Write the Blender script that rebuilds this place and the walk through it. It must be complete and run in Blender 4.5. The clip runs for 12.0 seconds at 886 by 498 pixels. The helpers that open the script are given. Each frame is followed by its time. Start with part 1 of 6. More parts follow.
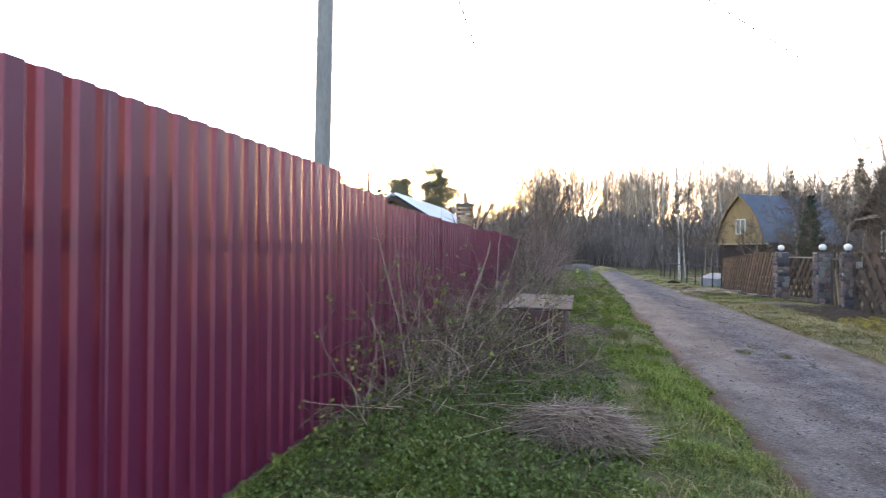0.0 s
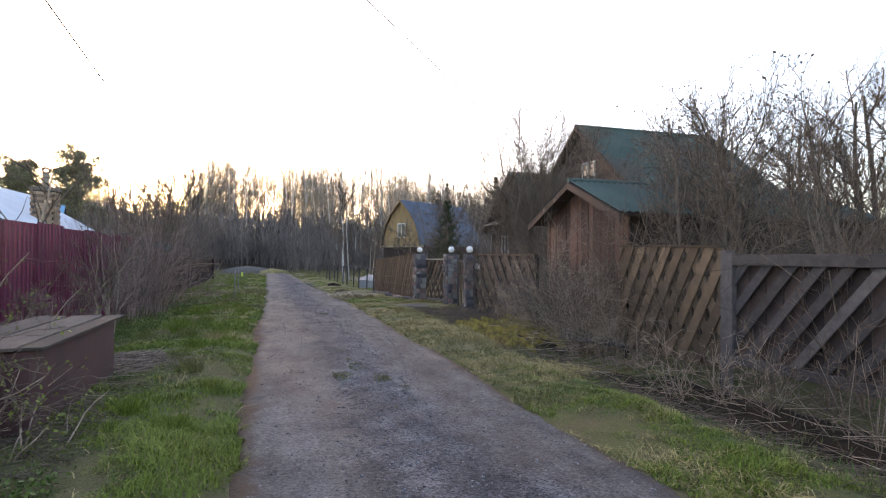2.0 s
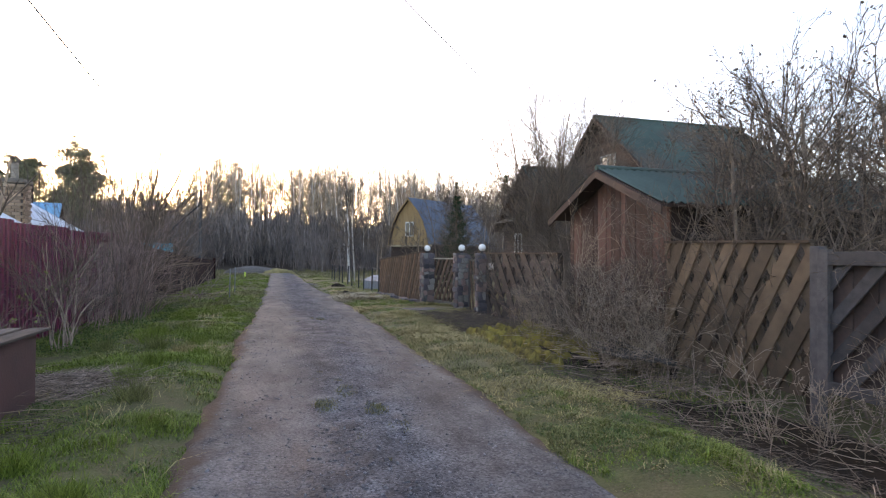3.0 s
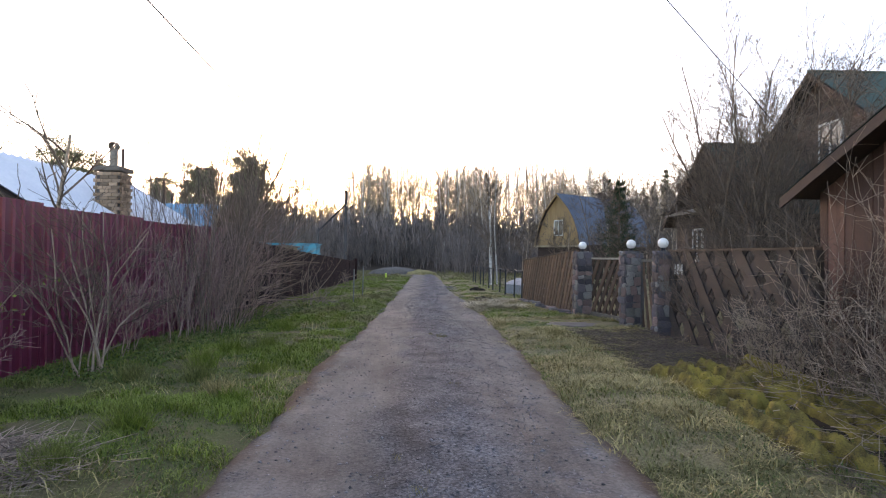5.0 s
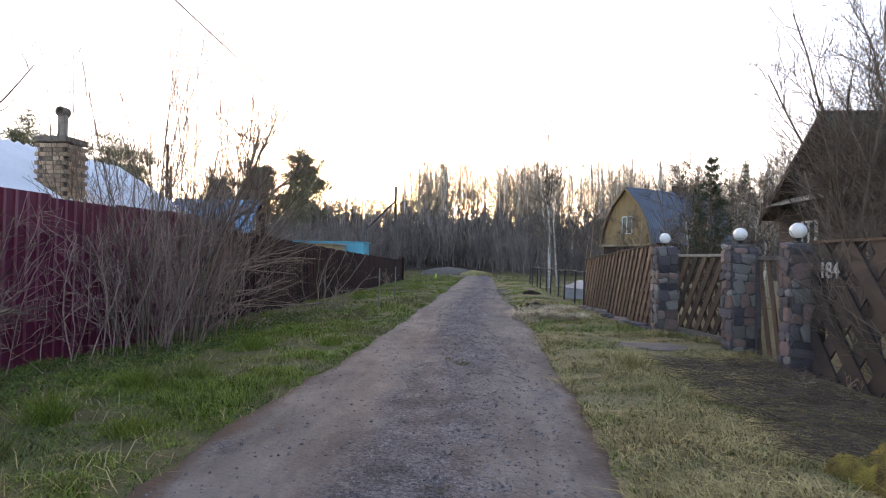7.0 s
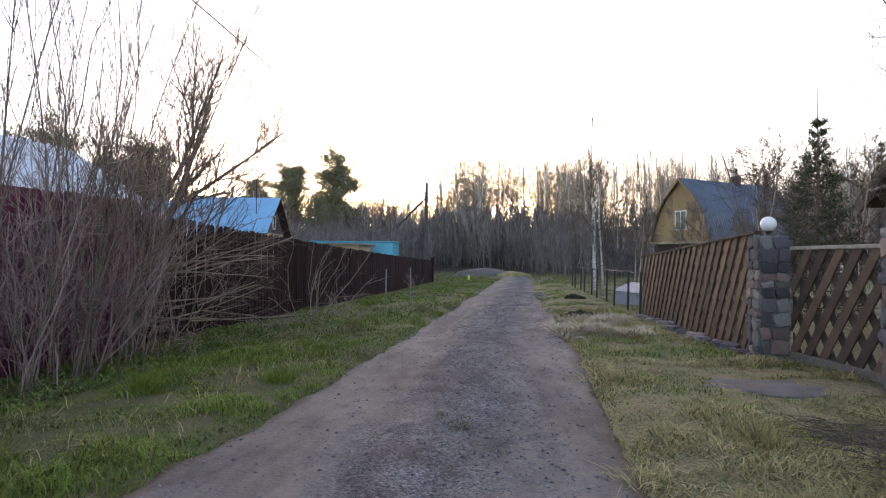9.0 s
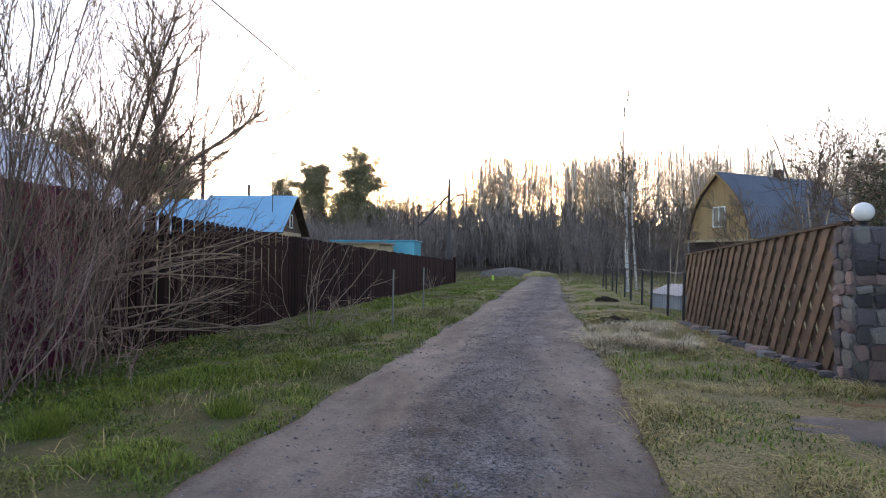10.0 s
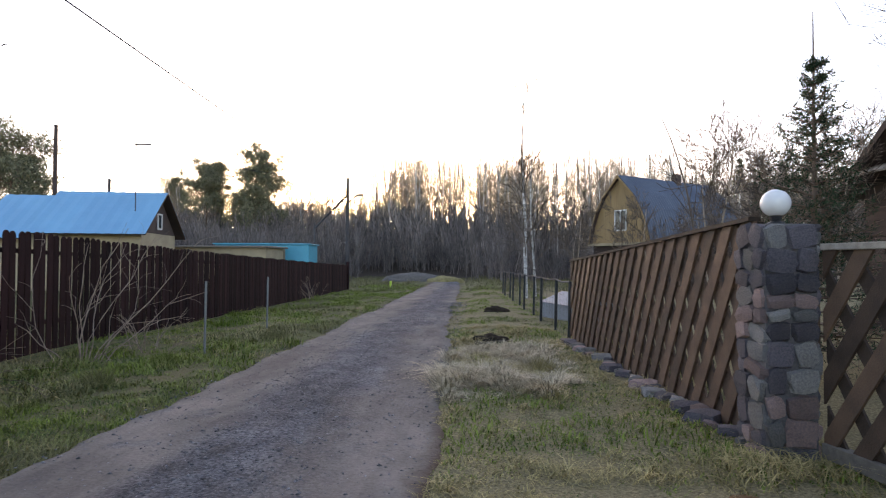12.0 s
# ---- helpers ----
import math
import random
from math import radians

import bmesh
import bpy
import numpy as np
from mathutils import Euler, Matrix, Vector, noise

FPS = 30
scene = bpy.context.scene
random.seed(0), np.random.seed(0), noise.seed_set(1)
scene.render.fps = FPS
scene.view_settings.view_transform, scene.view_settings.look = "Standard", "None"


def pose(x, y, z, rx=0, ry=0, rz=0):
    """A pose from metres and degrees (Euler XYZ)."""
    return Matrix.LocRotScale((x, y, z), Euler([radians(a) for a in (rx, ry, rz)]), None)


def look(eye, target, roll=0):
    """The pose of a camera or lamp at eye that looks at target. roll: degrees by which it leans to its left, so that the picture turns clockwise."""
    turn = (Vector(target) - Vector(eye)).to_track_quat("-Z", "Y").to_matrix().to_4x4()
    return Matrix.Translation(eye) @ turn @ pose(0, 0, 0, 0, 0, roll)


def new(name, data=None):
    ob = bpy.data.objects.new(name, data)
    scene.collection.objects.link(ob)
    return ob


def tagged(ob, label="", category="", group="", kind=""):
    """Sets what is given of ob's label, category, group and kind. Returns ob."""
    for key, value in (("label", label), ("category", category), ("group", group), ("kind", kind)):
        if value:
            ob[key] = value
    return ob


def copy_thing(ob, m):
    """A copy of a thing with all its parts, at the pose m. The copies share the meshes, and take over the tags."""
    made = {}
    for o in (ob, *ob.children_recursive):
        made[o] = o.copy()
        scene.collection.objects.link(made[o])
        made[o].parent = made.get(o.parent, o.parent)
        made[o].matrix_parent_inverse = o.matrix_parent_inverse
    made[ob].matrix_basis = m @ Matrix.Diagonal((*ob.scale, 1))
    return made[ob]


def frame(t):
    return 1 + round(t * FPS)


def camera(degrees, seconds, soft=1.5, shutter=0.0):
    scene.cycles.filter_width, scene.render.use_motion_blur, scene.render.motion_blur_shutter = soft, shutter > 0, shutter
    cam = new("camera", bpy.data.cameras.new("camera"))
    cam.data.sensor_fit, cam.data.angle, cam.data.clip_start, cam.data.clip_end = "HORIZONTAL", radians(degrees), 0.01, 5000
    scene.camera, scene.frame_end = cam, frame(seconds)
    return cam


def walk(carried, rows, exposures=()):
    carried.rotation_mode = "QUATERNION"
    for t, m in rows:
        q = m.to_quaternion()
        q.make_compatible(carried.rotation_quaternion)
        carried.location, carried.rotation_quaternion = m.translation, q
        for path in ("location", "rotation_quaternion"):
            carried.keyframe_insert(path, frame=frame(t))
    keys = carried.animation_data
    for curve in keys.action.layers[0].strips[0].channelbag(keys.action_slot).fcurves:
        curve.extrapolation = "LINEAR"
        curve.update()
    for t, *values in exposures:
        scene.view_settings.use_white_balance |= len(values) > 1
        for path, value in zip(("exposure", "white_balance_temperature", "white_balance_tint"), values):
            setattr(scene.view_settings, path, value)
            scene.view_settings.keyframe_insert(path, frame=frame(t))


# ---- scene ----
# ---- camera ----
cam = camera(76.3, 12.0, 1.1, 0.12)
PATH = [
    (0, (0.283, -0.217, 1.382), (-0.192, 1.726, 1.398), 0.4),
    (0.5, (0.747, 0.384, 1.375), (0.642, 2.381, 1.395), 0.3),
    (1, (1.056, 0.914, 1.424), (1.203, 2.909, 1.445), 0.4),
    (1.5, (1.415, 1.4, 1.429), (1.746, 3.373, 1.453), 0.5),
    (2, (1.716, 1.947, 1.396), (2.308, 3.857, 1.426), 0.4),
    (2.5, (1.954, 2.62, 1.367), (2.58, 4.52, 1.395), 0.4),
    (3, (2.115, 3.275, 1.378), (2.676, 5.195, 1.407), 0.4),
    (5, (2.796, 6.387, 1.31), (2.844, 8.386, 1.342), 0.7),
    (5.5, (2.997, 7.124, 1.272), (2.998, 9.123, 1.304), 0.7),
    (6, (3.152, 7.798, 1.259), (3.106, 9.797, 1.293), 0.8),
    (6.5, (3.258, 8.494, 1.247), (3.168, 10.492, 1.28), 0.9),
    (7, (3.337, 9.218, 1.232), (3.164, 11.21, 1.264), 1.0),
    (9, (3.507, 11.86, 1.181), (3.191, 13.835, 1.215), 0.6),
    (9.5, (3.514, 12.506, 1.166), (3.174, 14.477, 1.198), 0.6),
    (10, (3.525, 13.169, 1.171), (3.115, 15.126, 1.203), 0.5),
    (10.5, (3.588, 13.884, 1.158), (3.165, 15.838, 1.188), 0.7),
    (11, (3.692, 14.498, 1.168), (3.27, 16.453, 1.201), 0.6),
    (11.5, (3.962, 14.949, 1.208), (3.669, 16.927, 1.243), 0.4),
    (12, (4.343, 15.284, 1.238), (4.214, 17.279, 1.284), 0.3),
]
walk(cam, [(t, look(eye, target, roll)) for t, eye, target, roll in PATH], [(0, 3.2, 8100, 26), (1, 2.76, 8100, 26), (3, 2.76, 8100, 26), (6, 2.72, 8100, 26), (9, 2.65, 8100, 26), (12, 2.58, 8100, 26)])

rng = np.random.default_rng(7)

# ---- world, sun ----
SUN_DIR = Vector((-0.172, 0.982, 0.112)).normalized()
world = bpy.data.worlds.new("world")
scene.world = world
world.use_nodes = True
wn = world.node_tree
sky = wn.nodes.new("ShaderNodeTexSky")
sky.sky_type, sky.sun_disc = "NISHITA", False
sky.sun_elevation, sky.sun_rotation = math.asin(SUN_DIR.z), math.atan2(SUN_DIR.x, SUN_DIR.y)
sky.altitude, sky.air_density, sky.dust_density, sky.ozone_density = 100, 0.7, 1.0, 1.2
wn.links.new(sky.outputs[0], wn.nodes["Background"].inputs[0])
wn.nodes["Background"].inputs[1].default_value = 0.14
sun = new("sun", bpy.data.lights.new("sun", "SUN"))
sun.data.energy, sun.data.angle, sun.data.color = 1.2, radians(0.6), (1.0, 0.72, 0.45)
sun.matrix_world = look(SUN_DIR * 100, (0, 0, 0))


# ---- materials ----
def mat(name, a, b=None, scale=4.0, rough=0.8, bump=0.3, fine=40.0, metal=0.0, stretch=(1, 1, 1), c=None, per="", spec=0.5):
    """Two colours mixed by coarse and fine noise, a third in patches; per: 'island' or 'object' varies the brightness piece by piece."""
    m = bpy.data.materials.new(name)
    m.use_nodes = True
    n, l = m.node_tree.nodes, m.node_tree.links
    p = n["Principled BSDF"]
    p.inputs["Roughness"].default_value, p.inputs["Metallic"].default_value = rough, metal
    p.inputs["Specular IOR Level"].default_value = spec
    co = n.new("ShaderNodeTexCoord")
    mp = n.new("ShaderNodeMapping")
    mp.inputs["Scale"].default_value = stretch
    l.new(co.outputs["Object"], mp.inputs[0])
    t1, t2 = n.new("ShaderNodeTexNoise"), n.new("ShaderNodeTexNoise")
    for t, sc in ((t1, scale), (t2, fine)):
        t.inputs["Scale"].default_value, t.inputs["Detail"].default_value = sc, 5
        l.new(mp.outputs[0], t.inputs["Vector"])
    add = n.new("ShaderNodeMath")
    add.operation = "MULTIPLY_ADD"
    l.new(t2.outputs[0], add.inputs[0])
    add.inputs[1].default_value = 0.6
    l.new(t1.outputs[0], add.inputs[2])
    r = n.new("ShaderNodeMapRange")
    r.inputs["From Min"].default_value, r.inputs["From Max"].default_value = 0.6, 1.0
    l.new(add.outputs[0], r.inputs["Value"])
    mix = n.new("ShaderNodeMix")
    mix.data_type = "RGBA"
    l.new(r.outputs[0], mix.inputs["Factor"])
    mix.inputs["A"].default_value, mix.inputs["B"].default_value = (*a, 1), (*(b or [v * 0.7 for v in a]), 1)
    out = mix.outputs["Result"]
    if c:
        t3 = n.new("ShaderNodeTexNoise")
        t3.inputs["Scale"].default_value, t3.inputs["Detail"].default_value = scale * 0.35, 3
        l.new(co.outputs["Object"], t3.inputs["Vector"])
        r3 = n.new("ShaderNodeMapRange")
        r3.inputs["From Min"].default_value, r3.inputs["From Max"].default_value = 0.5, 0.62
        l.new(t3.outputs[0], r3.inputs["Value"])
        m3 = n.new("ShaderNodeMix")
        m3.data_type = "RGBA"
        l.new(r3.outputs[0], m3.inputs["Factor"])
        l.new(out, m3.inputs["A"])
        m3.inputs["B"].default_value = (*c, 1)
        out = m3.outputs["Result"]
    if per:
        g = n.new("ShaderNodeNewGeometry") if per == "island" else n.new("ShaderNodeObjectInfo")
        hs = n.new("ShaderNodeHueSaturation")
        rr = n.new("ShaderNodeMapRange")
        rr.inputs["To Min"].default_value, rr.inputs["To Max"].default_value = 0.5, 1.355
        l.new(g.outputs["Random Per Island" if per == "island" else "Random"], rr.inputs["Value"])
        l.new(rr.outputs[0], hs.inputs["Value"])
        l.new(out, hs.inputs["Color"])
        out = hs.outputs[0]
    l.new(out, p.inputs["Base Color"])
    if bump:
        bp = n.new("ShaderNodeBump")
        bp.inputs["Strength"].default_value, bp.inputs["Distance"].default_value = bump, 0.02
        l.new(add.outputs[0], bp.inputs["Height"])
        l.new(bp.outputs[0], p.inputs["Normal"])
    return m


M_GRASS = mat("grass_blades", (0.14, 0.21, 0.03), (0.21, 0.26, 0.05), 0.9, 0.7, 0, 3, c=(0.22, 0.21, 0.09), per="island", spec=0.2)
M_STRAW = mat("dry_grass", (0.47, 0.385, 0.18), (0.26, 0.22, 0.09), 2, 0.8, 0, 8, per="island", spec=0.2)
M_STRAWPALE = mat("bleached_dry_grass", (0.62, 0.53, 0.37), (0.42, 0.35, 0.23), 2, 0.8, 0, 8, per="island", spec=0.2)
M_STRAWDARK = mat("rough_meadow_grass", (0.17, 0.17, 0.07), (0.22, 0.19, 0.10), 0.8, 0.8, 0, 8, per="island", spec=0.2)
M_WEED = mat("weed_leaf", (0.085, 0.135, 0.03), (0.125, 0.17, 0.045), 3, 0.6, 0, 12, per="island", spec=0.3)
M_SOIL = mat("verge_soil", (0.115, 0.098, 0.052), (0.065, 0.078, 0.028), 5, 0.95, 1.0, 55, c=(0.085, 0.105, 0.035), spec=0.1)
M_TWIG = mat("twig_bark", (0.21, 0.16, 0.125), (0.13, 0.10, 0.08), 6, 0.8, 0, 50, per="island", spec=0.2)
M_TWIGRED = mat("reddish_twig_bark", (0.45, 0.315, 0.28), (0.28, 0.20, 0.18), 6, 0.8, 0, 50, per="island", spec=0.2)
M_CANE = mat("pale_dry_cane", (0.42, 0.325, 0.26), (0.26, 0.195, 0.155), 6, 0.8, 0, 50, per="island", spec=0.2)
# darker than the far crowns: shade of the lower woods is in this colour
M_THICKET = mat("shaded_thicket_twigs", (0.27, 0.225, 0.205), (0.16, 0.14, 0.13), 0.4, 0.9, 0, 2, per="island", spec=0.1)
# paler than the near twigs: distance haze and backlight are in the colour
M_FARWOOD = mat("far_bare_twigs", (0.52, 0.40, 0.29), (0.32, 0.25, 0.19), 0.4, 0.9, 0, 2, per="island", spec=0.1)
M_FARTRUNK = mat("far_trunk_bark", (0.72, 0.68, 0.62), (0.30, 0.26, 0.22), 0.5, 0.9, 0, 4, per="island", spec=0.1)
M_BIRCH = mat("birch_bark", (0.72, 0.70, 0.66), (0.10, 0.09, 0.08), 5, 0.7, 0.2, 14, stretch=(1, 1, 3))
M_PINEBARK = mat("pine_bark", (0.20, 0.13, 0.09), (0.10, 0.07, 0.05), 5, 0.9, 0.5, 30)
M_NEEDLE = mat("conifer_needles", (0.03, 0.055, 0.025), (0.045, 0.07, 0.035), 3, 0.7, 0, 20, per="island", spec=0.2)
M_PINENEEDLE = mat("pine_needles", (0.16, 0.165, 0.095), (0.22, 0.205, 0.13), 2, 0.7, 0, 20, per="island", spec=0.2)
M_BUD = mat("young_leaf", (0.22, 0.26, 0.05), (0.16, 0.2, 0.04), 5, 0.6, 0, 20, per="island")
M_STEM = mat("shrub_stem_bark", (0.48, 0.385, 0.30), (0.30, 0.235, 0.18), 12, 0.8, 0.3, 60, spec=0.2)
M_REDMETAL = mat("wine_red_coated_sheet", (0.235, 0.030, 0.092), (0.20, 0.025, 0.08), 1.2, 0.42, 0.02, 60, spec=0.5)
M_REDMETAL.node_tree.nodes["Principled BSDF"].inputs["Coat Weight"].default_value = 0.8
M_REDMETAL.node_tree.nodes["Principled BSDF"].inputs["Coat Roughness"].default_value = 0.35
M_PICKET = mat("dark_brown_stained_board", (0.040, 0.017, 0.016), (0.026, 0.012, 0.011), 4, 0.9, 0.2, 50, stretch=(6, 6, 1), per="object", spec=0.15)
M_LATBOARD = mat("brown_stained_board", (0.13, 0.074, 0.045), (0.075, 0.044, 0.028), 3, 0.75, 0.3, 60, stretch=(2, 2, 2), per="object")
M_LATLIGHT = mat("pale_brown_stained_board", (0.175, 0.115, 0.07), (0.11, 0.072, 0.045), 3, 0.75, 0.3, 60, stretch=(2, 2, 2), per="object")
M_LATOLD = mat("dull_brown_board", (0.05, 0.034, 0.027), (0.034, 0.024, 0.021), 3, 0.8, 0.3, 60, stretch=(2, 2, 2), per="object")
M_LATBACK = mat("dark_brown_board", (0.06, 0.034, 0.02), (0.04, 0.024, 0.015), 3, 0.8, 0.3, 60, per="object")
M_GREYWOOD = mat("weathered_grey_wood", (0.105, 0.095, 0.095), (0.06, 0.054, 0.056), 4, 0.85, 0.4, 60, stretch=(3, 3, 3), per="object")
M_STONE = mat("field_stone", (0.125, 0.11, 0.122), (0.06, 0.055, 0.066), 14, 0.85, 0.5, 50, per="object")
M_STONEPINK = mat("pinkish_granite", (0.30, 0.20, 0.18), (0.17, 0.125, 0.12), 14, 0.85, 0.5, 50, per="object")
M_STONEPALE = mat("pale_stone", (0.26, 0.25, 0.235), (0.14, 0.138, 0.135), 14, 0.85, 0.5, 50, per="object")
M_MORTAR = mat("mortar", (0.14, 0.13, 0.13), (0.08, 0.075, 0.075), 8, 0.95, 0.6, 60)
M_GLOBE = mat("milky_globe", (0.82, 0.82, 0.80), (0.74, 0.74, 0.72), 4, 0.15, 0, 30)
M_NUMBER = mat("faded_number_paint", (0.46, 0.46, 0.43), (0.36, 0.36, 0.34), 8, 0.7, 0.1, 40)
M_BLACKMETAL = mat("black_metal", (0.02, 0.02, 0.022), None, 6, 0.5, 0.1, 50)
M_POLE = mat("grey_pole_concrete", (0.24, 0.25, 0.25), (0.16, 0.17, 0.17), 3, 0.85, 0.3, 40, stretch=(1, 1, 0.3))
M_WIRE = mat("black_cable", (0.03, 0.03, 0.03), None, 6, 0.6, 0)
M_SILVER = mat("galvanised_roof_sheet", (0.88, 0.90, 0.93), (0.78, 0.81, 0.85), 1.5, 0.3, 0.02, 20, metal=0.3)
sv = M_SILVER.node_tree  # blue-grey furrow shading painted into the colour, one band every 0.2 m
sv_p = sv.nodes["Principled BSDF"]
sv_base = sv_p.inputs["Base Color"].links[0].from_socket
sv_co, sv_xyz, sv_sin, sv_mr, sv_mix = (sv.nodes.new("ShaderNode" + k) for k in ("TexCoord", "SeparateXYZ", "Math", "MapRange", "Mix"))
sv.links.new(sv_co.outputs["Object"], sv_xyz.inputs[0])
sv_sc = sv.nodes.new("ShaderNodeMath")
sv_sc.operation, sv_sin.operation = "MULTIPLY", "SINE"
sv_sc.inputs[1].default_value = 2 * math.pi / 0.2
sv.links.new(sv_xyz.outputs["Y"], sv_sc.inputs[0])
sv.links.new(sv_sc.outputs[0], sv_sin.inputs[0])
sv.links.new(sv_sin.outputs[0], sv_mr.inputs["Value"])
sv_mr.inputs["From Min"].default_value, sv_mr.inputs["From Max"].default_value = 0.0, -0.5
sv_mix.data_type = "RGBA"
sv.links.new(sv_mr.outputs[0], sv_mix.inputs["Factor"])
sv.links.new(sv_base, sv_mix.inputs["A"])
sv_mix.inputs["B"].default_value = (0.20, 0.24, 0.32, 1)
sv.links.new(sv_mix.outputs["Result"], sv_p.inputs["Base Color"])
M_BLUEROOF = mat("sky_blue_roof_sheet", (0.13, 0.39, 0.59), (0.11, 0.33, 0.52), 0.8, 0.35, 0.03, 20)
M_TEAL = mat("teal_sheet", (0.03, 0.38, 0.50), (0.02, 0.30, 0.42), 1, 0.5, 0.03, 20)
M_GREENROOF = mat("green_corrugated_roof", (0.07, 0.115, 0.098), (0.048, 0.08, 0.068), 1.0, 0.8, 0.2, 20, c=(0.085, 0.085, 0.07))
M_SLATE = mat("blue_grey_roof_sheet", (0.10, 0.125, 0.165), (0.065, 0.085, 0.12), 1.0, 0.6, 0.1, 20)
M_YELLOW = mat("ochre_boarding", (0.36, 0.235, 0.115), (0.28, 0.18, 0.085), 1.5, 0.75, 0.2, 30, stretch=(2, 2, 0.4))
M_HOUSEWALL = mat("brown_house_boards", (0.17, 0.105, 0.08), (0.11, 0.07, 0.055), 2, 0.85, 0.3, 30, per="object")
M_REDBOARD = mat("faded_red_brown_boarding", (0.165, 0.08, 0.058), (0.11, 0.056, 0.042), 2, 0.85, 0.3, 40, stretch=(3, 3, 0.5), per="object")
M_DARKWALL = mat("dark_brown_wall_boards", (0.075, 0.045, 0.035), (0.05, 0.032, 0.028), 2, 0.85, 0.3, 30, per="object")
M_BEIGE = mat("beige_wall_boards", (0.42, 0.34, 0.22), (0.33, 0.26, 0.17), 2, 0.85, 0.2, 30)
M_BRICK = mat("yellowish_chimney_brick", (0.42, 0.30, 0.20), (0.30, 0.20, 0.14), 6, 0.9, 0.4, 60, per="object")
M_WHITE = mat("white_paint", (0.75, 0.75, 0.73), (0.6, 0.6, 0.58), 4, 0.6, 0.1, 40)
M_GLASS = mat("dark_window_glass", (0.05, 0.06, 0.07), None, 2, 0.06, 0)
M_OLDPLANK = mat("old_brown_plank", (0.13, 0.10, 0.082), (0.075, 0.06, 0.05), 5, 0.85, 0.4, 60, stretch=(4, 1, 4), per="object")
M_PLANKGREY = mat("silvered_plank", (0.30, 0.26, 0.21), (0.18, 0.155, 0.13), 5, 0.85, 0.4, 60, stretch=(1, 4, 4), per="object")
M_RUST = mat("dark_red_box_sheet", (0.10, 0.042, 0.043), (0.07, 0.033, 0.034), 4, 0.6, 0.2, 50)
M_MOSS = mat("moss", (0.27, 0.215, 0.06), (0.09, 0.07, 0.035), 9, 0.95, 1.0, 90, c=(0.27, 0.225, 0.055), spec=0.05)
M_MOSSTUFT = mat("moss_tuft", (0.22, 0.19, 0.08), (0.11, 0.09, 0.045), 3, 0.9, 0, 20, per="island", spec=0.1)
M_SLAB = mat("old_slab_concrete", (0.10, 0.085, 0.07), (0.06, 0.05, 0.045), 5, 0.95, 0.6, 50)
M_PAD = mat("worn_concrete_pad", (0.15, 0.13, 0.12), (0.10, 0.088, 0.08), 4, 0.9, 0.4, 50)
M_EARTH = mat("dark_earth", (0.045, 0.032, 0.022), (0.03, 0.022, 0.016), 8, 1.0, 0.8, 40, spec=0.1)
M_GRAVELHEAP = mat("pale_gravel", (0.17, 0.15, 0.135), (0.10, 0.09, 0.08), 10, 0.95, 0.8, 60)
M_GRAVELLOOSE = mat("crushed_stone", (0.30, 0.295, 0.30), (0.08, 0.08, 0.088), 30, 0.9, 0, 80, per="island", spec=0.2)
M_ORANGE = mat("rusty_dry_needles", (0.22, 0.11, 0.04), (0.16, 0.085, 0.035), 5, 0.95, 0.4, 50)
M_YELLOWTAPE = mat("lime_plastic", (0.55, 0.75, 0.08), None, 5, 0.5, 0)
M_SACK = mat("grey_blue_tarp", (0.26, 0.30, 0.33), (0.2, 0.23, 0.26), 3, 0.6, 0.2, 20)


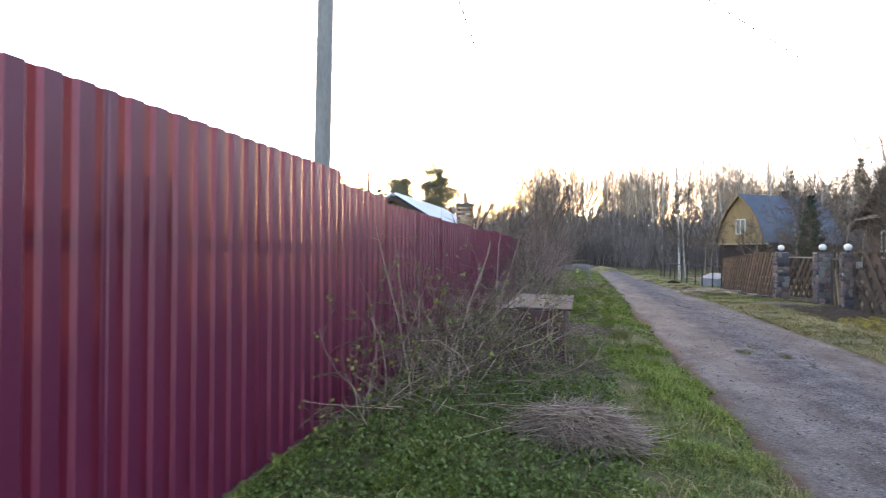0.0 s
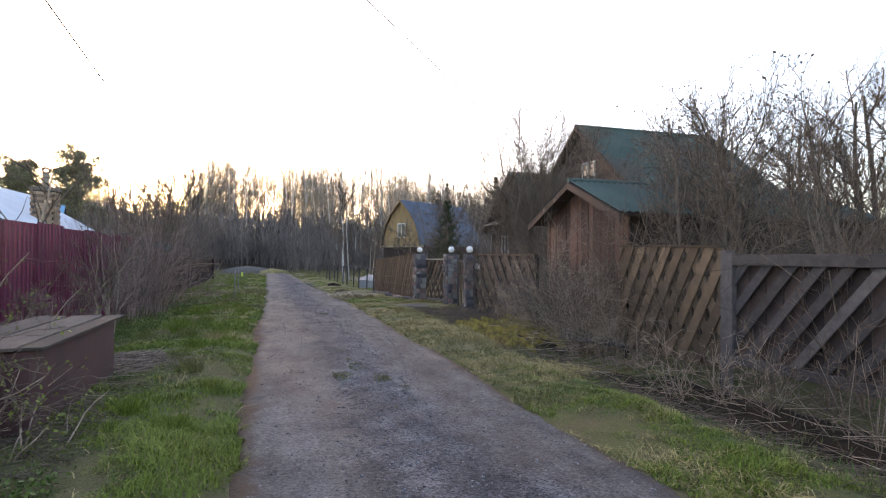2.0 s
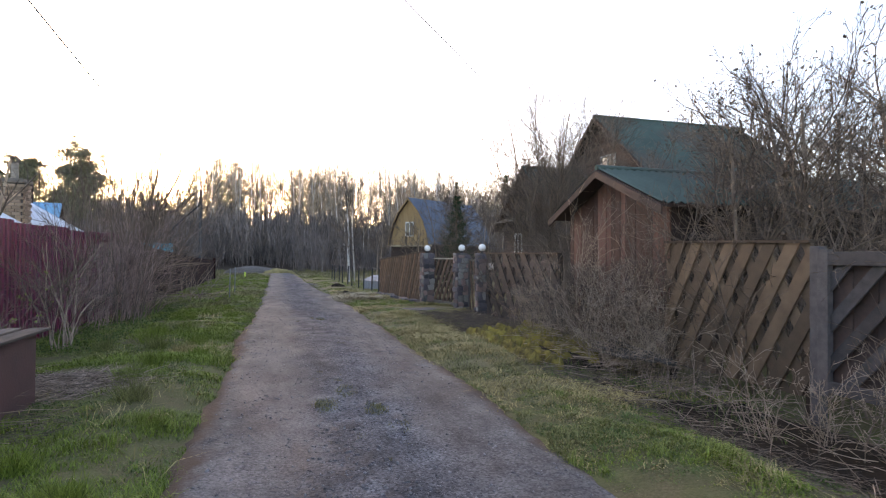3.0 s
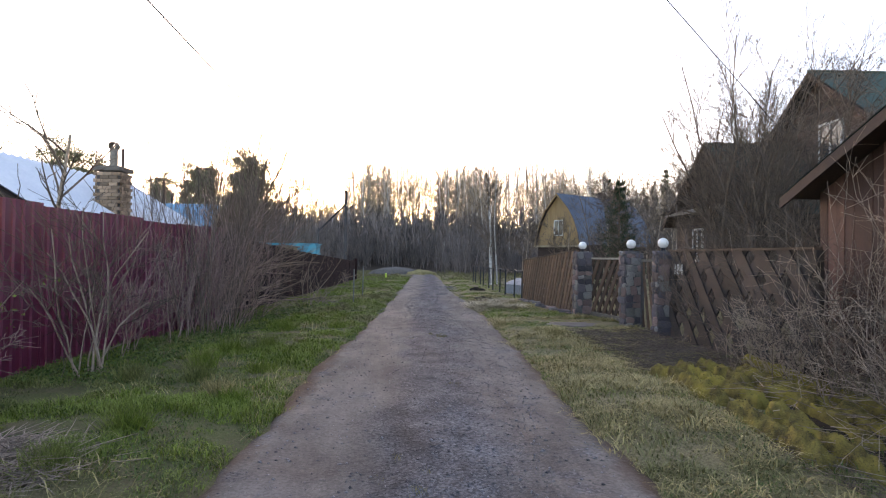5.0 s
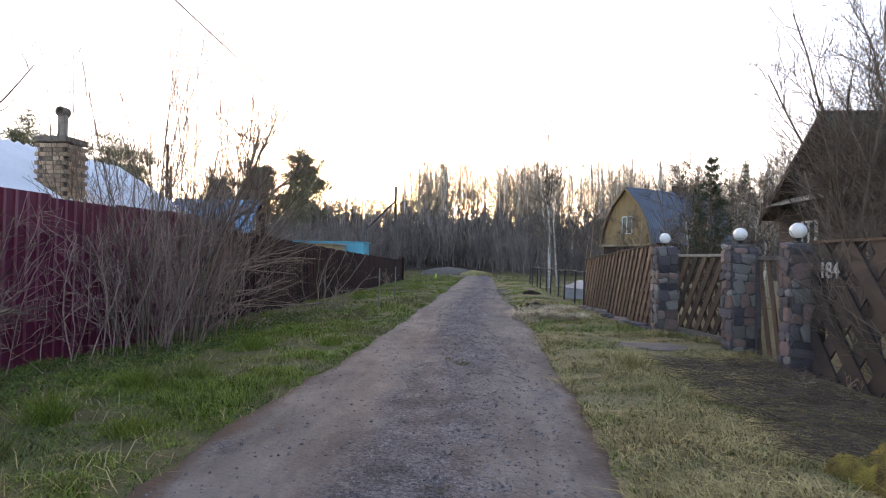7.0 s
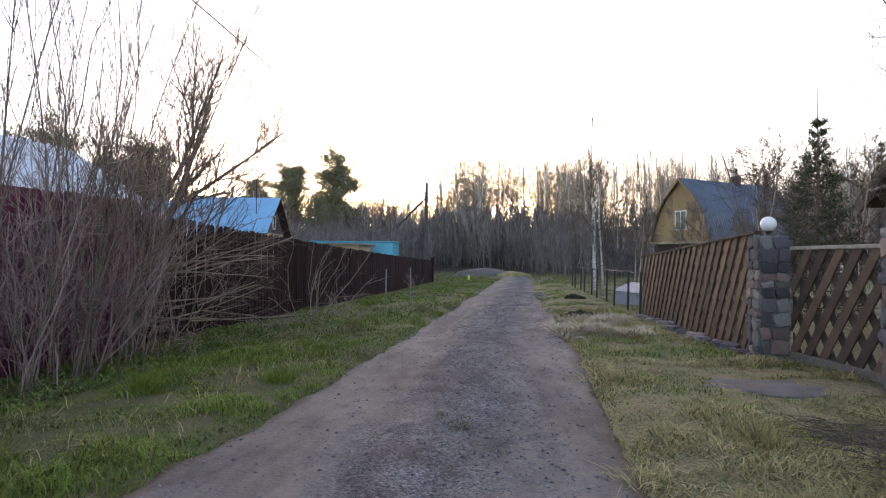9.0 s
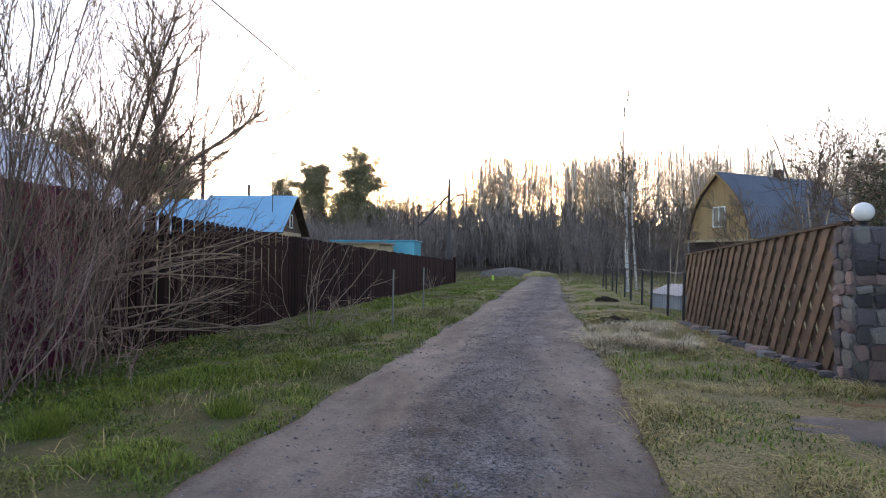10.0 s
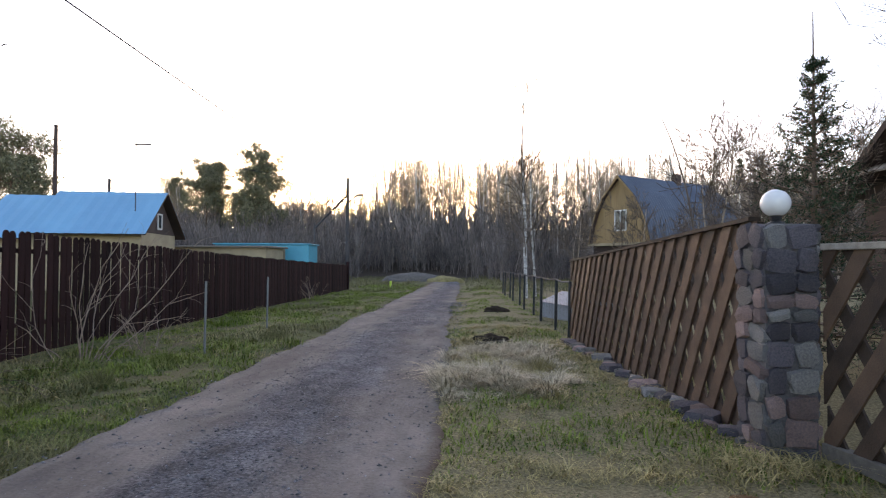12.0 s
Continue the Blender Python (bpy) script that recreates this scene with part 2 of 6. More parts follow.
def road_material():
    """Packed gravel: grey-blue stones down the middle and the wheel tracks' edges, brown dust in the tracks."""
    m = mat("packed_gravel_road", (0.130, 0.138, 0.152), (0.040, 0.044, 0.053), 3.2, 0.92, 1.0, 38, spec=0.2)
    n, l = m.node_tree.nodes, m.node_tree.links
    p = n["Principled BSDF"]
    base = p.inputs["Base Color"].links[0].from_socket
    co = n.new("ShaderNodeTexCoord")
    sep = n.new("ShaderNodeSeparateXYZ")
    l.new(co.outputs["Object"], sep.inputs[0])
    warp = n.new("ShaderNodeTexNoise")
    warp.inputs["Scale"].default_value, warp.inputs["Detail"].default_value = 0.8, 4
    l.new(co.outputs["Object"], warp.inputs["Vector"])
    wx = n.new("ShaderNodeMath")
    wx.operation = "MULTIPLY_ADD"
    l.new(warp.outputs[0], wx.inputs[0])
    wx.inputs[1].default_value = 1.0
    l.new(sep.outputs["X"], wx.inputs[2])
    ramp = n.new("ShaderNodeValToRGB")
    r1 = n.new("ShaderNodeMapRange")
    r1.inputs["From Min"].default_value, r1.inputs["From Max"].default_value = 1.9, 4.7
    l.new(wx.outputs[0], r1.inputs["Value"])
    l.new(r1.outputs[0], ramp.inputs[0])
    e = ramp.color_ramp.elements
    e[0].position, e[0].color = 0.0, (0.9, 0.9, 0.9, 1)
    e[1].position, e[1].color = 1.0, (0.8, 0.8, 0.8, 1)
    for pos, v in ((0.12, 1.0), (0.32, 0.9), (0.42, 0.1), (0.60, 0.03), (0.72, 0.7), (0.88, 0.95)):
        el = e.new(pos)
        el.color = (v, v, v, 1)
    brown = n.new("ShaderNodeMix")
    brown.data_type = "RGBA"
    pn = n.new("ShaderNodeTexNoise")
    pn.inputs["Scale"].default_value, pn.inputs["Detail"].default_value, pn.inputs["Roughness"].default_value = 1.7, 8, 0.7
    l.new(co.outputs["Object"], pn.inputs["Vector"])
    pr = n.new("ShaderNodeMapRange")
    pr.inputs["From Min"].default_value, pr.inputs["From Max"].default_value = 0.30, 0.44
    l.new(pn.outputs[0], pr.inputs["Value"])
    pm = n.new("ShaderNodeMath")
    pm.operation = "MULTIPLY"
    l.new(ramp.outputs[0], pm.inputs[0])
    l.new(pr.outputs[0], pm.inputs[1])
    along = n.new("ShaderNodeMapRange")  # the near stretch is greyer
    along.inputs["From Min"].default_value, along.inputs["From Max"].default_value = 7, 12
    along.inputs["To Min"].default_value = 0.5
    l.new(sep.outputs["Y"], along.inputs["Value"])
    near = n.new("ShaderNodeMath")
    near.operation = "MULTIPLY"
    l.new(pm.outputs[0], near.inputs[0])
    l.new(along.outputs[0], near.inputs[1])
    pm = near
    l.new(pm.outputs[0], brown.inputs["Factor"])
    l.new(base, brown.inputs["A"])
    brown.inputs["B"].default_value = (0.18, 0.158, 0.138, 1)
    vor = n.new("ShaderNodeTexVoronoi")
    vor.inputs["Scale"].default_value = 70
    l.new(co.outputs["Object"], vor.inputs["Vector"])
    hue = n.new("ShaderNodeHueSaturation")
    hue.inputs["Saturation"].default_value = 0.9
    rv = n.new("ShaderNodeMapRange")
    rv.inputs["To Min"].default_value, rv.inputs["To Max"].default_value = 0.35, 1.65
    sc = n.new("ShaderNodeSeparateColor")
    l.new(vor.outputs["Color"], sc.inputs[0])
    l.new(sc.outputs[0], rv.inputs["Value"])
    l.new(brown.outputs["Result"], hue.inputs["Color"])
    big = n.new("ShaderNodeTexNoise")
    big.inputs["Scale"].default_value, big.inputs["Detail"].default_value, big.inputs["Roughness"].default_value = 1.1, 7, 0.72
    sq = n.new("ShaderNodeMapping")
    sq.inputs["Scale"].default_value = (1.6, 0.6, 1)
    l.new(co.outputs["Object"], sq.inputs["Vector"])
    l.new(sq.outputs[0], big.inputs["Vector"])
    bigr = n.new("ShaderNodeMapRange")
    bigr.inputs["From Min"].default_value, bigr.inputs["From Max"].default_value = 0.36, 0.64
    bigr.inputs["To Min"].default_value, bigr.inputs["To Max"].default_value = 0.6, 1.3
    l.new(big.outputs[0], bigr.inputs["Value"])
    both = n.new("ShaderNodeMath")
    both.operation = "MULTIPLY"
    calm = n.new("ShaderNodeMix")  # dust lies smoother than the loose stones
    l.new(pm.outputs[0], calm.inputs["Factor"])
    l.new(rv.outputs[0], calm.inputs["A"])
    calm.inputs["B"].default_value = 1.0
    l.new(calm.outputs["Result"], both.inputs[0])
    l.new(bigr.outputs[0], both.inputs[1])
    l.new(both.outputs[0], hue.inputs["Value"])
    # dark soil along both edges
    edge = n.new("ShaderNodeMath")
    edge.operation = "SUBTRACT"
    l.new(sep.outputs["X"], edge.inputs[0])
    edge.inputs[1].default_value = 2.82
    dist = n.new("ShaderNodeMath")
    dist.operation = "ABSOLUTE"
    l.new(edge.outputs[0], dist.inputs[0])
    rag = n.new("ShaderNodeMath")
    rag.operation = "MULTIPLY_ADD"
    l.new(pn.outputs[0], rag.inputs[0])
    rag.inputs[1].default_value = 0.5
    l.new(dist.outputs[0], rag.inputs[2])
    er = n.new("ShaderNodeMapRange")
    er.inputs["From Min"].default_value, er.inputs["From Max"].default_value = 1.38, 1.52
    l.new(rag.outputs[0], er.inputs["Value"])
    dirt = n.new("ShaderNodeMix")
    dirt.data_type = "RGBA"
    l.new(er.outputs[0], dirt.inputs["Factor"])
    l.new(hue.outputs[0], dirt.inputs["A"])
    dirt.inputs["B"].default_value = (0.095, 0.066, 0.048, 1)
    l.new(dirt.outputs["Result"], p.inputs["Base Color"])
    return m


M_ROAD = road_material()


# ---- helpers ----
def make_mesh(name, verts, faces, material, smooth=False):
    """A mesh from an array of points and an array of equal faces (3 or 4 corners)."""
    v, f = np.asarray(verts, np.float32), np.asarray(faces, np.int32)
    me = bpy.data.meshes.new(name)
    me.vertices.add(len(v))
    me.vertices.foreach_set("co", v.ravel())
    me.loops.add(f.size)
    me.loops.foreach_set("vertex_index", f.ravel())
    me.polygons.add(len(f))
    me.polygons.foreach_set("loop_start", np.arange(0, f.size, f.shape[1], dtype=np.int32))
    if smooth:
        me.polygons.foreach_set("use_smooth", np.ones(len(f), bool))
    me.update(calc_edges=True)
    me.materials.append(material)
    return me


def child(name, me, parent, label=""):
    ob = new(name, me)
    if parent:
        ob.parent = parent
    return tagged(ob, label)


def part(name, bm, material, parent, label="", smooth=False):
    me = bpy.data.meshes.new(name)
    bmesh.ops.recalc_face_normals(bm, faces=bm.faces)
    if smooth:
        for f in bm.faces:
            f.smooth = True
    bm.to_mesh(me)
    bm.free()
    me.materials.append(material)
    return child(name, me, parent, label)


def thing(name, at, label, category, group="", turn=0.0):
    ob = new(name)
    ob.matrix_world = pose(*at, 0, 0, turn)
    return tagged(ob, label, category, group)


def box(bm, x0, y0, z0, x1, y1, z1, bevel=0.0):
    vs = [bm.verts.new(p) for p in ((x0, y0, z0), (x1, y0, z0), (x1, y1, z0), (x0, y1, z0), (x0, y0, z1), (x1, y0, z1), (x1, y1, z1), (x0, y1, z1))]
    fs = [bm.faces.new([vs[i] for i in q]) for q in ((0, 3, 2, 1), (4, 5, 6, 7), (0, 1, 5, 4), (1, 2, 6, 5), (2, 3, 7, 6), (3, 0, 4, 7))]
    if bevel:
        bmesh.ops.bevel(bm, geom=list({e for f in fs for e in f.edges}), offset=bevel, segments=1, affect="EDGES")
    return bm


def a_box(x0, y0, z0, x1, y1, z1, bevel=0.0):
    return box(bmesh.new(), x0, y0, z0, x1, y1, z1, bevel)


def prism(bm, pts, off):
    """A flat outline thickened by the vector off."""
    off = Vector(off)
    a = [bm.verts.new(p) for p in pts]
    b = [bm.verts.new(Vector(p) + off) for p in pts]
    n = len(a)
    bm.faces.new(a[::-1])
    bm.faces.new(b)
    for i in range(n):
        bm.faces.new((a[i], a[(i + 1) % n], b[(i + 1) % n], b[i]))
    return bm


def tube(bm, pts, radii, sides=8):
    """A round rod along pts."""
    rings = []
    for i, p in enumerate(pts):
        p = Vector(p)
        d = (Vector(pts[min(i + 1, len(pts) - 1)]) - Vector(pts[max(i - 1, 0)])).normalized()
        u = d.orthogonal().normalized()
        w = d.cross(u)
        r = radii[i] if hasattr(radii, "__len__") else radii
        rings.append([bm.verts.new(p + (u * math.cos(a) + w * math.sin(a)) * r) for a in (2 * math.pi * k / sides for k in range(sides))])
    for a, b in zip(rings, rings[1:]):
        for k in range(sides):
            bm.faces.new((a[k], a[(k + 1) % sides], b[(k + 1) % sides], b[k]))
    bm.faces.new(rings[0][::-1])
    bm.faces.new(rings[-1])
    return bm


def unit(v):
    return v / np.maximum(np.linalg.norm(v, axis=-1, keepdims=True), 1e-9)


def sweep(P, R, sides=3):
    """Rods along many paths at once: P is paths x points x 3, R paths x points. Returns points and quads."""
    T = unit(np.gradient(P, axis=1))
    ref = np.where(np.abs(T[..., 2:3]) < 0.9, np.array([0, 0, 1.0]), np.array([1.0, 0, 0]))
    U = unit(np.cross(T, ref))
    W = np.cross(T, U)
    a = np.arange(sides) * 2 * math.pi / sides
    V = P[:, :, None] + R[:, :, None, None] * (U[:, :, None] * np.cos(a)[:, None] + W[:, :, None] * np.sin(a)[:, None])
    N, n = P.shape[:2]
    base = (np.arange(N)[:, None, None] * n + np.arange(n - 1)[:, None]) * sides
    k = np.arange(sides)
    q = np.stack([base + k, base + (k + 1) % sides, base + sides + (k + 1) % sides, base + sides + k], -1)
    return V.reshape(-1, 3), q.reshape(-1, 4)


def grow(g, start, way, length, radius, levels, n=5, wig=0.05, fewest=3):
    """Branches level by level. levels: (children, length ratio, radius ratio, spread in degrees, pull upwards, wiggle, lowest share of the parent).
    Returns for each level the paths and radii."""
    O, D, L, R = (np.asarray(v, float) for v in (start, way, length, radius))
    out = []
    lift, n0 = 0.0, n
    for k in range(len(levels) + 1):
        N = len(O)
        n = max(fewest if k > 1 else 3, n0 - 2 * k)
        P = np.zeros((N, n, 3))
        P[:, 0] = O
        d = unit(D)
        for i in range(1, n):
            d = unit(d + g.normal(0, wig, (N, 3)) + np.array([0, 0, lift / n]))
            P[:, i] = P[:, i - 1] + d * (L / (n - 1))[:, None]
        tp = np.linspace(1, 0.35, n)
        out.append((P, R[:, None] * tp))
        if k == len(levels):
            break
        c, lr, rr, spread, lift, wig, low = levels[k]
        idx = np.repeat(np.arange(N), c)
        t = low + (0.98 - low) * g.random(N * c)
        f = t * (n - 1)
        i0 = np.minimum(f.astype(int), n - 2)
        fr = (f - i0)[:, None]
        O = P[idx, i0] * (1 - fr) + P[idx, i0 + 1] * fr
        pd = unit(P[idx, i0 + 1] - P[idx, i0])
        side = unit(np.cross(pd, g.normal(0, 1, (N * c, 3))))
        a = np.radians(spread * (0.7 + 0.6 * g.random(N * c)))[:, None]
        D = pd * np.cos(a) + side * np.sin(a)
        L = L[idx] * lr * (0.6 + 0.8 * g.random(N * c)) * (1.15 - 0.6 * t)
        R = R[idx] * rr * (1.1 - 0.5 * t)
    return out


def swept(levels, sides=3, least=0.0):
    V, F, s = [], [], 0
    for P, R in levels:
        v, f = sweep(P, np.maximum(R, least), sides)
        V.append(v)
        F.append(f + s)
        s += len(v)
    return np.concatenate(V), np.concatenate(F)


def leaves(g, at, n, size, spread, narrow=0.3, up=0.0):
    """n small two-triangle leaves round each of the points."""
    c = np.repeat(at, n, 0) + g.normal(0, 1, (len(at) * n, 3)) * spread
    d = unit(g.normal(0, 1, c.shape) + np.array([0, 0, up]))
    s = unit(np.cross(d, g.normal(0, 1, c.shape)))
    ln = (size * (0.6 + 0.8 * g.random(len(c))))[:, None]
    V = np.stack([c, c + d * ln * 0.5 + s * ln * narrow, c + d * ln, c + d * ln * 0.5 - s * ln * narrow], 1).reshape(-1, 3)
    return V, np.arange(len(V)).reshape(-1, 4)


# ---- ground ----
def ease(a, b, v):
    t = np.clip((v - a) / (b - a), 0, 1)
    return t * t * (3 - 2 * t)


def ground_z(x, y):
    x, y = np.asarray(x, float), np.asarray(y, float)
    z = 0.10 * ease(1.45, 0.9, x) * ease(14, 9, y) - 0.05 * ease(16, 30, y) * ease(1.2, -0.6, x)
    z = z - 0.16 * ease(4.9, 5.9, x) * ease(11.5, 9, y) * ease(8.5, 6.7, x) + 0.03 * ease(4.2, 4.6, x)
    z = z + 0.035 * np.sin(1.7 * x + 0.6 * np.sin(0.9 * y)) * np.sin(1.3 * y + 0.8 * np.sin(1.1 * x)) * (1 - ease(1.3, 1.7, x) * ease(4.3, 3.9, x))
    z = z - 0.10 * ease(3.9, 6.5, x) * ease(20, 26, y)
    z = z - 0.06 * ease(1.35, 1.75, x) * ease(4.2, 3.85, x)
    z = z + 2.8 * ease(58, 80, y) + 4.2 * ease(84, 116, y) + 6.0 * ease(14, 60, x) * ease(75, 130, y)
    return z


def road_z(x, y):
    u = (np.asarray(x, float) - 2.75) / 1.3
    z = 0.02 + 0.012 * np.cos(u * 2 * math.pi) - 0.035 * np.abs(u) ** 4
    z = z + 0.005 * np.sin(21 * x + 3 * np.sin(7 * y)) * np.sin(17 * y + 4 * np.sin(9 * x))
    return z + 0.008 * np.sin(5.3 * x + 2 * np.sin(1.9 * y)) * np.sin(3.1 * y + 1.3 * np.sin(4.1 * x)) + 0.012 * np.sin(0.9 * y + 1.3 * x)


def lattice_mesh(name, xs, ys, height, material):
    X, Y = np.meshgrid(xs, ys)
    V = np.stack([X, Y, height(X, Y)], -1).reshape(-1, 3)
    nx, ny = len(xs), len(ys)
    i = (np.arange(ny - 1)[:, None] * nx + np.arange(nx - 1)).ravel()
    return make_mesh(name, V, np.stack([i, i + 1, i + nx + 1, i + nx], -1), material, True)


xs = np.concatenate([np.linspace(-3000, -60, 12), np.linspace(-50, -5, 19), np.linspace(-4, 12, 108), np.linspace(13, 60, 19), np.linspace(70, 3000, 14)])
ys = np.concatenate([np.linspace(-3000, -40, 10), np.linspace(-30, 0, 10), np.linspace(0.3, 45, 220), np.linspace(46, 140, 50), np.linspace(150, 3000, 14)])
soil = M_SOIL.node_tree
sn, sl = soil.nodes, soil.links
sp = sn["Principled BSDF"]
near_col = sp.inputs["Base Color"].links[0].from_socket
oc, ox = sn.new("ShaderNodeTexCoord"), sn.new("ShaderNodeSeparateXYZ")
sl.new(oc.outputs["Object"], ox.inputs[0])
far_f = sn.new("ShaderNodeMapRange")
far_f.inputs["From Min"].default_value, far_f.inputs["From Max"].default_value = 52, 60
sl.new(ox.outputs["Y"], far_f.inputs["Value"])
far_mix = sn.new("ShaderNodeMix")
far_mix.data_type = "RGBA"
sl.new(far_f.outputs[0], far_mix.inputs["Factor"])
# dead thatch on the right-hand verge
th = sn.new("ShaderNodeTexNoise")
th.inputs["Scale"].default_value, th.inputs["Detail"].default_value, th.inputs["Roughness"].default_value = 45, 6, 0.75
sl.new(oc.outputs["Object"], th.inputs["Vector"])
thr = sn.new("ShaderNodeValToRGB")
sl.new(th.outputs[0], thr.inputs[0])
thr.color_ramp.elements[0].position, thr.color_ramp.elements[0].color = 0.36, (0.10, 0.085, 0.045, 1)
thr.color_ramp.elements[1].position, thr.color_ramp.elements[1].color = 0.62, (0.36, 0.30, 0.175, 1)
side_f = sn.new("ShaderNodeMapRange")
side_f.inputs["From Min"].default_value, side_f.inputs["From Max"].default_value = 3.2, 3.6
side_f.inputs["To Max"].default_value = 0.65
sl.new(ox.outputs["X"], side_f.inputs["Value"])
long_f = sn.new("ShaderNodeMapRange")
long_f.inputs["From Min"].default_value, long_f.inputs["From Max"].default_value = 8.0, 10.5
sl.new(ox.outputs["Y"], long_f.inputs["Value"])
side_m = sn.new("ShaderNodeMath")
side_m.operation = "MULTIPLY"
sl.new(side_f.outputs[0], side_m.inputs[0])
sl.new(long_f.outputs[0], side_m.inputs[1])
side_mix = sn.new("ShaderNodeMix")
side_mix.data_type = "RGBA"
side_a = sn.new("ShaderNodeMath")
side_a.inputs[1].default_value = 0.22
sl.new(side_m.outputs[0], side_a.inputs[0])
sl.new(side_a.outputs[0], side_mix.inputs["Factor"])
sl.new(near_col, side_mix.inputs["A"])
sl.new(thr.outputs[0], side_mix.inputs["B"])
sl.new(side_mix.outputs["Result"], far_mix.inputs["A"])
far_mix.inputs["B"].default_value = (0.085, 0.065, 0.05, 1)
sl.new(far_mix.outputs["Result"], sp.inputs["Base Color"])
ground = tagged(new("ground", lattice_mesh("ground", xs, ys, ground_z, M_SOIL)), "grassy brown soil of the lane's verges and plots", "ground", kind="structure")

# road: a strip with uneven edges
ny, nx = 520, 44
Y = np.repeat((-8 + (np.arange(ny) / (ny - 1)) ** 1.6 * 70)[:, None], nx, 1)
U = np.linspace(0, 1, nx)[None]
wob = lambda y, s: 0.035 * np.sin(1.3 * y + s) + 0.03 * np.sin(4.1 * y + 2 * s) + 0.022 * np.sin(11.7 * y + 3 * s) + 0.012 * np.sin(31 * y + s)
bend = lambda y: -0.0012 * np.maximum(y - 30, 0) ** 2
left = 1.5 + wob(Y, 0.4) + bend(Y) + 0.15 * ease(14, 18, Y)
right = 4.13 + wob(Y, 2.1) + bend(Y) - 0.55 * ease(16, 32, Y)
X = left + (right - left) * U
Z = road_z(X, Y) - 0.02 * (np.abs(U - 0.5) > 0.487)
V = np.stack([X, Y, Z], -1).reshape(-1, 3)
i = (np.arange(ny - 1)[:, None] * nx + np.arange(nx - 1)).ravel()
road = tagged(new("road", make_mesh("road", V, np.stack([i, i + 1, i + nx + 1, i + nx], -1), M_ROAD, True)), "rutted packed-gravel village lane with brown wheel tracks", "road", kind="structure")


# ---- left side: corrugated sheet fence ----
def sheet_mesh(name, width, height, waves, depth, material, top=0.0):
    """Trapezoidal sheet in the y-z plane, facing +x."""
    p = width / waves
    ys, zs = [], []
    for k in range(waves):
        for dy, dx in ((0, 0), (0.50, 0), (0.62, -1), (0.88, -1)):
            ys.append((k + dy) * p)
            zs.append(dx * depth)
    ys.append(width)
    zs.append(0)
    bm = bmesh.new()
    cols = [[bm.verts.new((d, y, h)) for h in (0, height * 0.5, height)] for y, d in zip(ys, zs)]
    for a, b in zip(cols, cols[1:]):
        for k in range(2):
            bm.faces.new((a[k], b[k], b[k + 1], a[k + 1]))
    r = bmesh.ops.solidify(bm, geom=bm.faces[:], thickness=0.0025)
    me = bpy.data.meshes.new(name)
    bm.to_mesh(me)
    bm.free()
    me.materials.append(material)
    return me


RED_X = -1.56
red_fence = thing("metal_fence", (RED_X, 0, 0), "wine-red corrugated sheet-metal fence along the grass verge", "fence")
red_sheet = sheet_mesh("sheet", 1.145, 1.0, 8, 0.018, M_REDMETAL)
y = 3.87 - 8 * 1.118
k = -8
while y < 18.4:
    top = 2.03 if k < 0 else {0: 1.93, 1: 1.87, 2: 1.86, 3: 1.84}.get(k, 1.83 + 0.012 * ((k * 7) % 5))
    low = -0.02 if y < 12 else -0.06
    s = child("sheet", red_sheet, red_fence)
    s.location, s.scale = (0.0045 * (k % 2), y, low), (1, 1, top - low)
    k += 1
    y += 1.118
for z in (0.35, 1.5):
    part("rail", a_box(-0.20, -5.0, z, -0.15, 18.5, z + 0.04), M_RUST, red_fence)
for k in range(10):
    part("post", a_box(-0.27, -4.4 + 2.5 * k, -0.1, -0.20, -4.34 + 2.5 * k, 1.85), M_RUST, red_fence)

# ---- dark picket fence ----
picket_fence = thing("picket_fence", (-1.60, 18.45, 0), "dark brown wooden picket fence with rounded tops", "fence")


def picket_mesh(h):
    bm = bmesh.new()
    w = 0.092
    pts = [(0, 0, 0), (0, w, 0), (0, w, h - 0.025), (0, w * 0.75, h - 0.004), (0, w * 0.5, h), (0, w * 0.25, h - 0.004), (0, 0, h - 0.025)]
    prism(bm, pts, (0.02, 0, 0))
    me = bpy.data.meshes.new("picket")
    bmesh.ops.recalc_face_normals(bm, faces=bm.faces)
    bm.to_mesh(me)
    bm.free()
    me.materials.append(M_PICKET)
    return me


picket = picket_mesh(1.0)
fence_x = lambda s: -0.0045 * s
fence_top = lambda s: 1.76 - 0.040 * s + 0.00042 * s * s
for k in range(178):
    s = k * 0.125
    o = child("picket", picket, picket_fence)
    z0 = -0.08
    o.location, o.scale = (fence_x(s), s, z0), (1, 1 if s < 9.5 else 1.17, fence_top(s) - z0 + 0.012 * math.sin(k * 7.1))
    o.rotation_euler = (radians(0.5 * math.sin(k * 3.3)), 0, 0)
for k in range(8):
    y0, y1 = k * 2.8, min(k * 2.8 + 2.8, 22.2)
    for f in (0.22, 0.82):
        bm = bmesh.new()
        za, zb = fence_top(y0) * f, fence_top(y1) * f
        prism(bm, [(-0.05 + fence_x(y0), y0, za), (-0.05 + fence_x(y0), y0, za + 0.06), (-0.05 + fence_x(y1), y1, zb + 0.06), (-0.05 + fence_x(y1), y1, zb)], (0.035, 0, 0))
        part("rail", bm, M_PICKET, picket_fence)
    part("post", a_box(-0.12, y0, -0.1, -0.055, y0 + 0.06, fence_top(y0) - 0.06), M_PICKET, picket_fence)
part("end_post", a_box(-0.14, 22.25, -0.1, 0.0, 22.37, 1.22), M_PICKET, picket_fence)


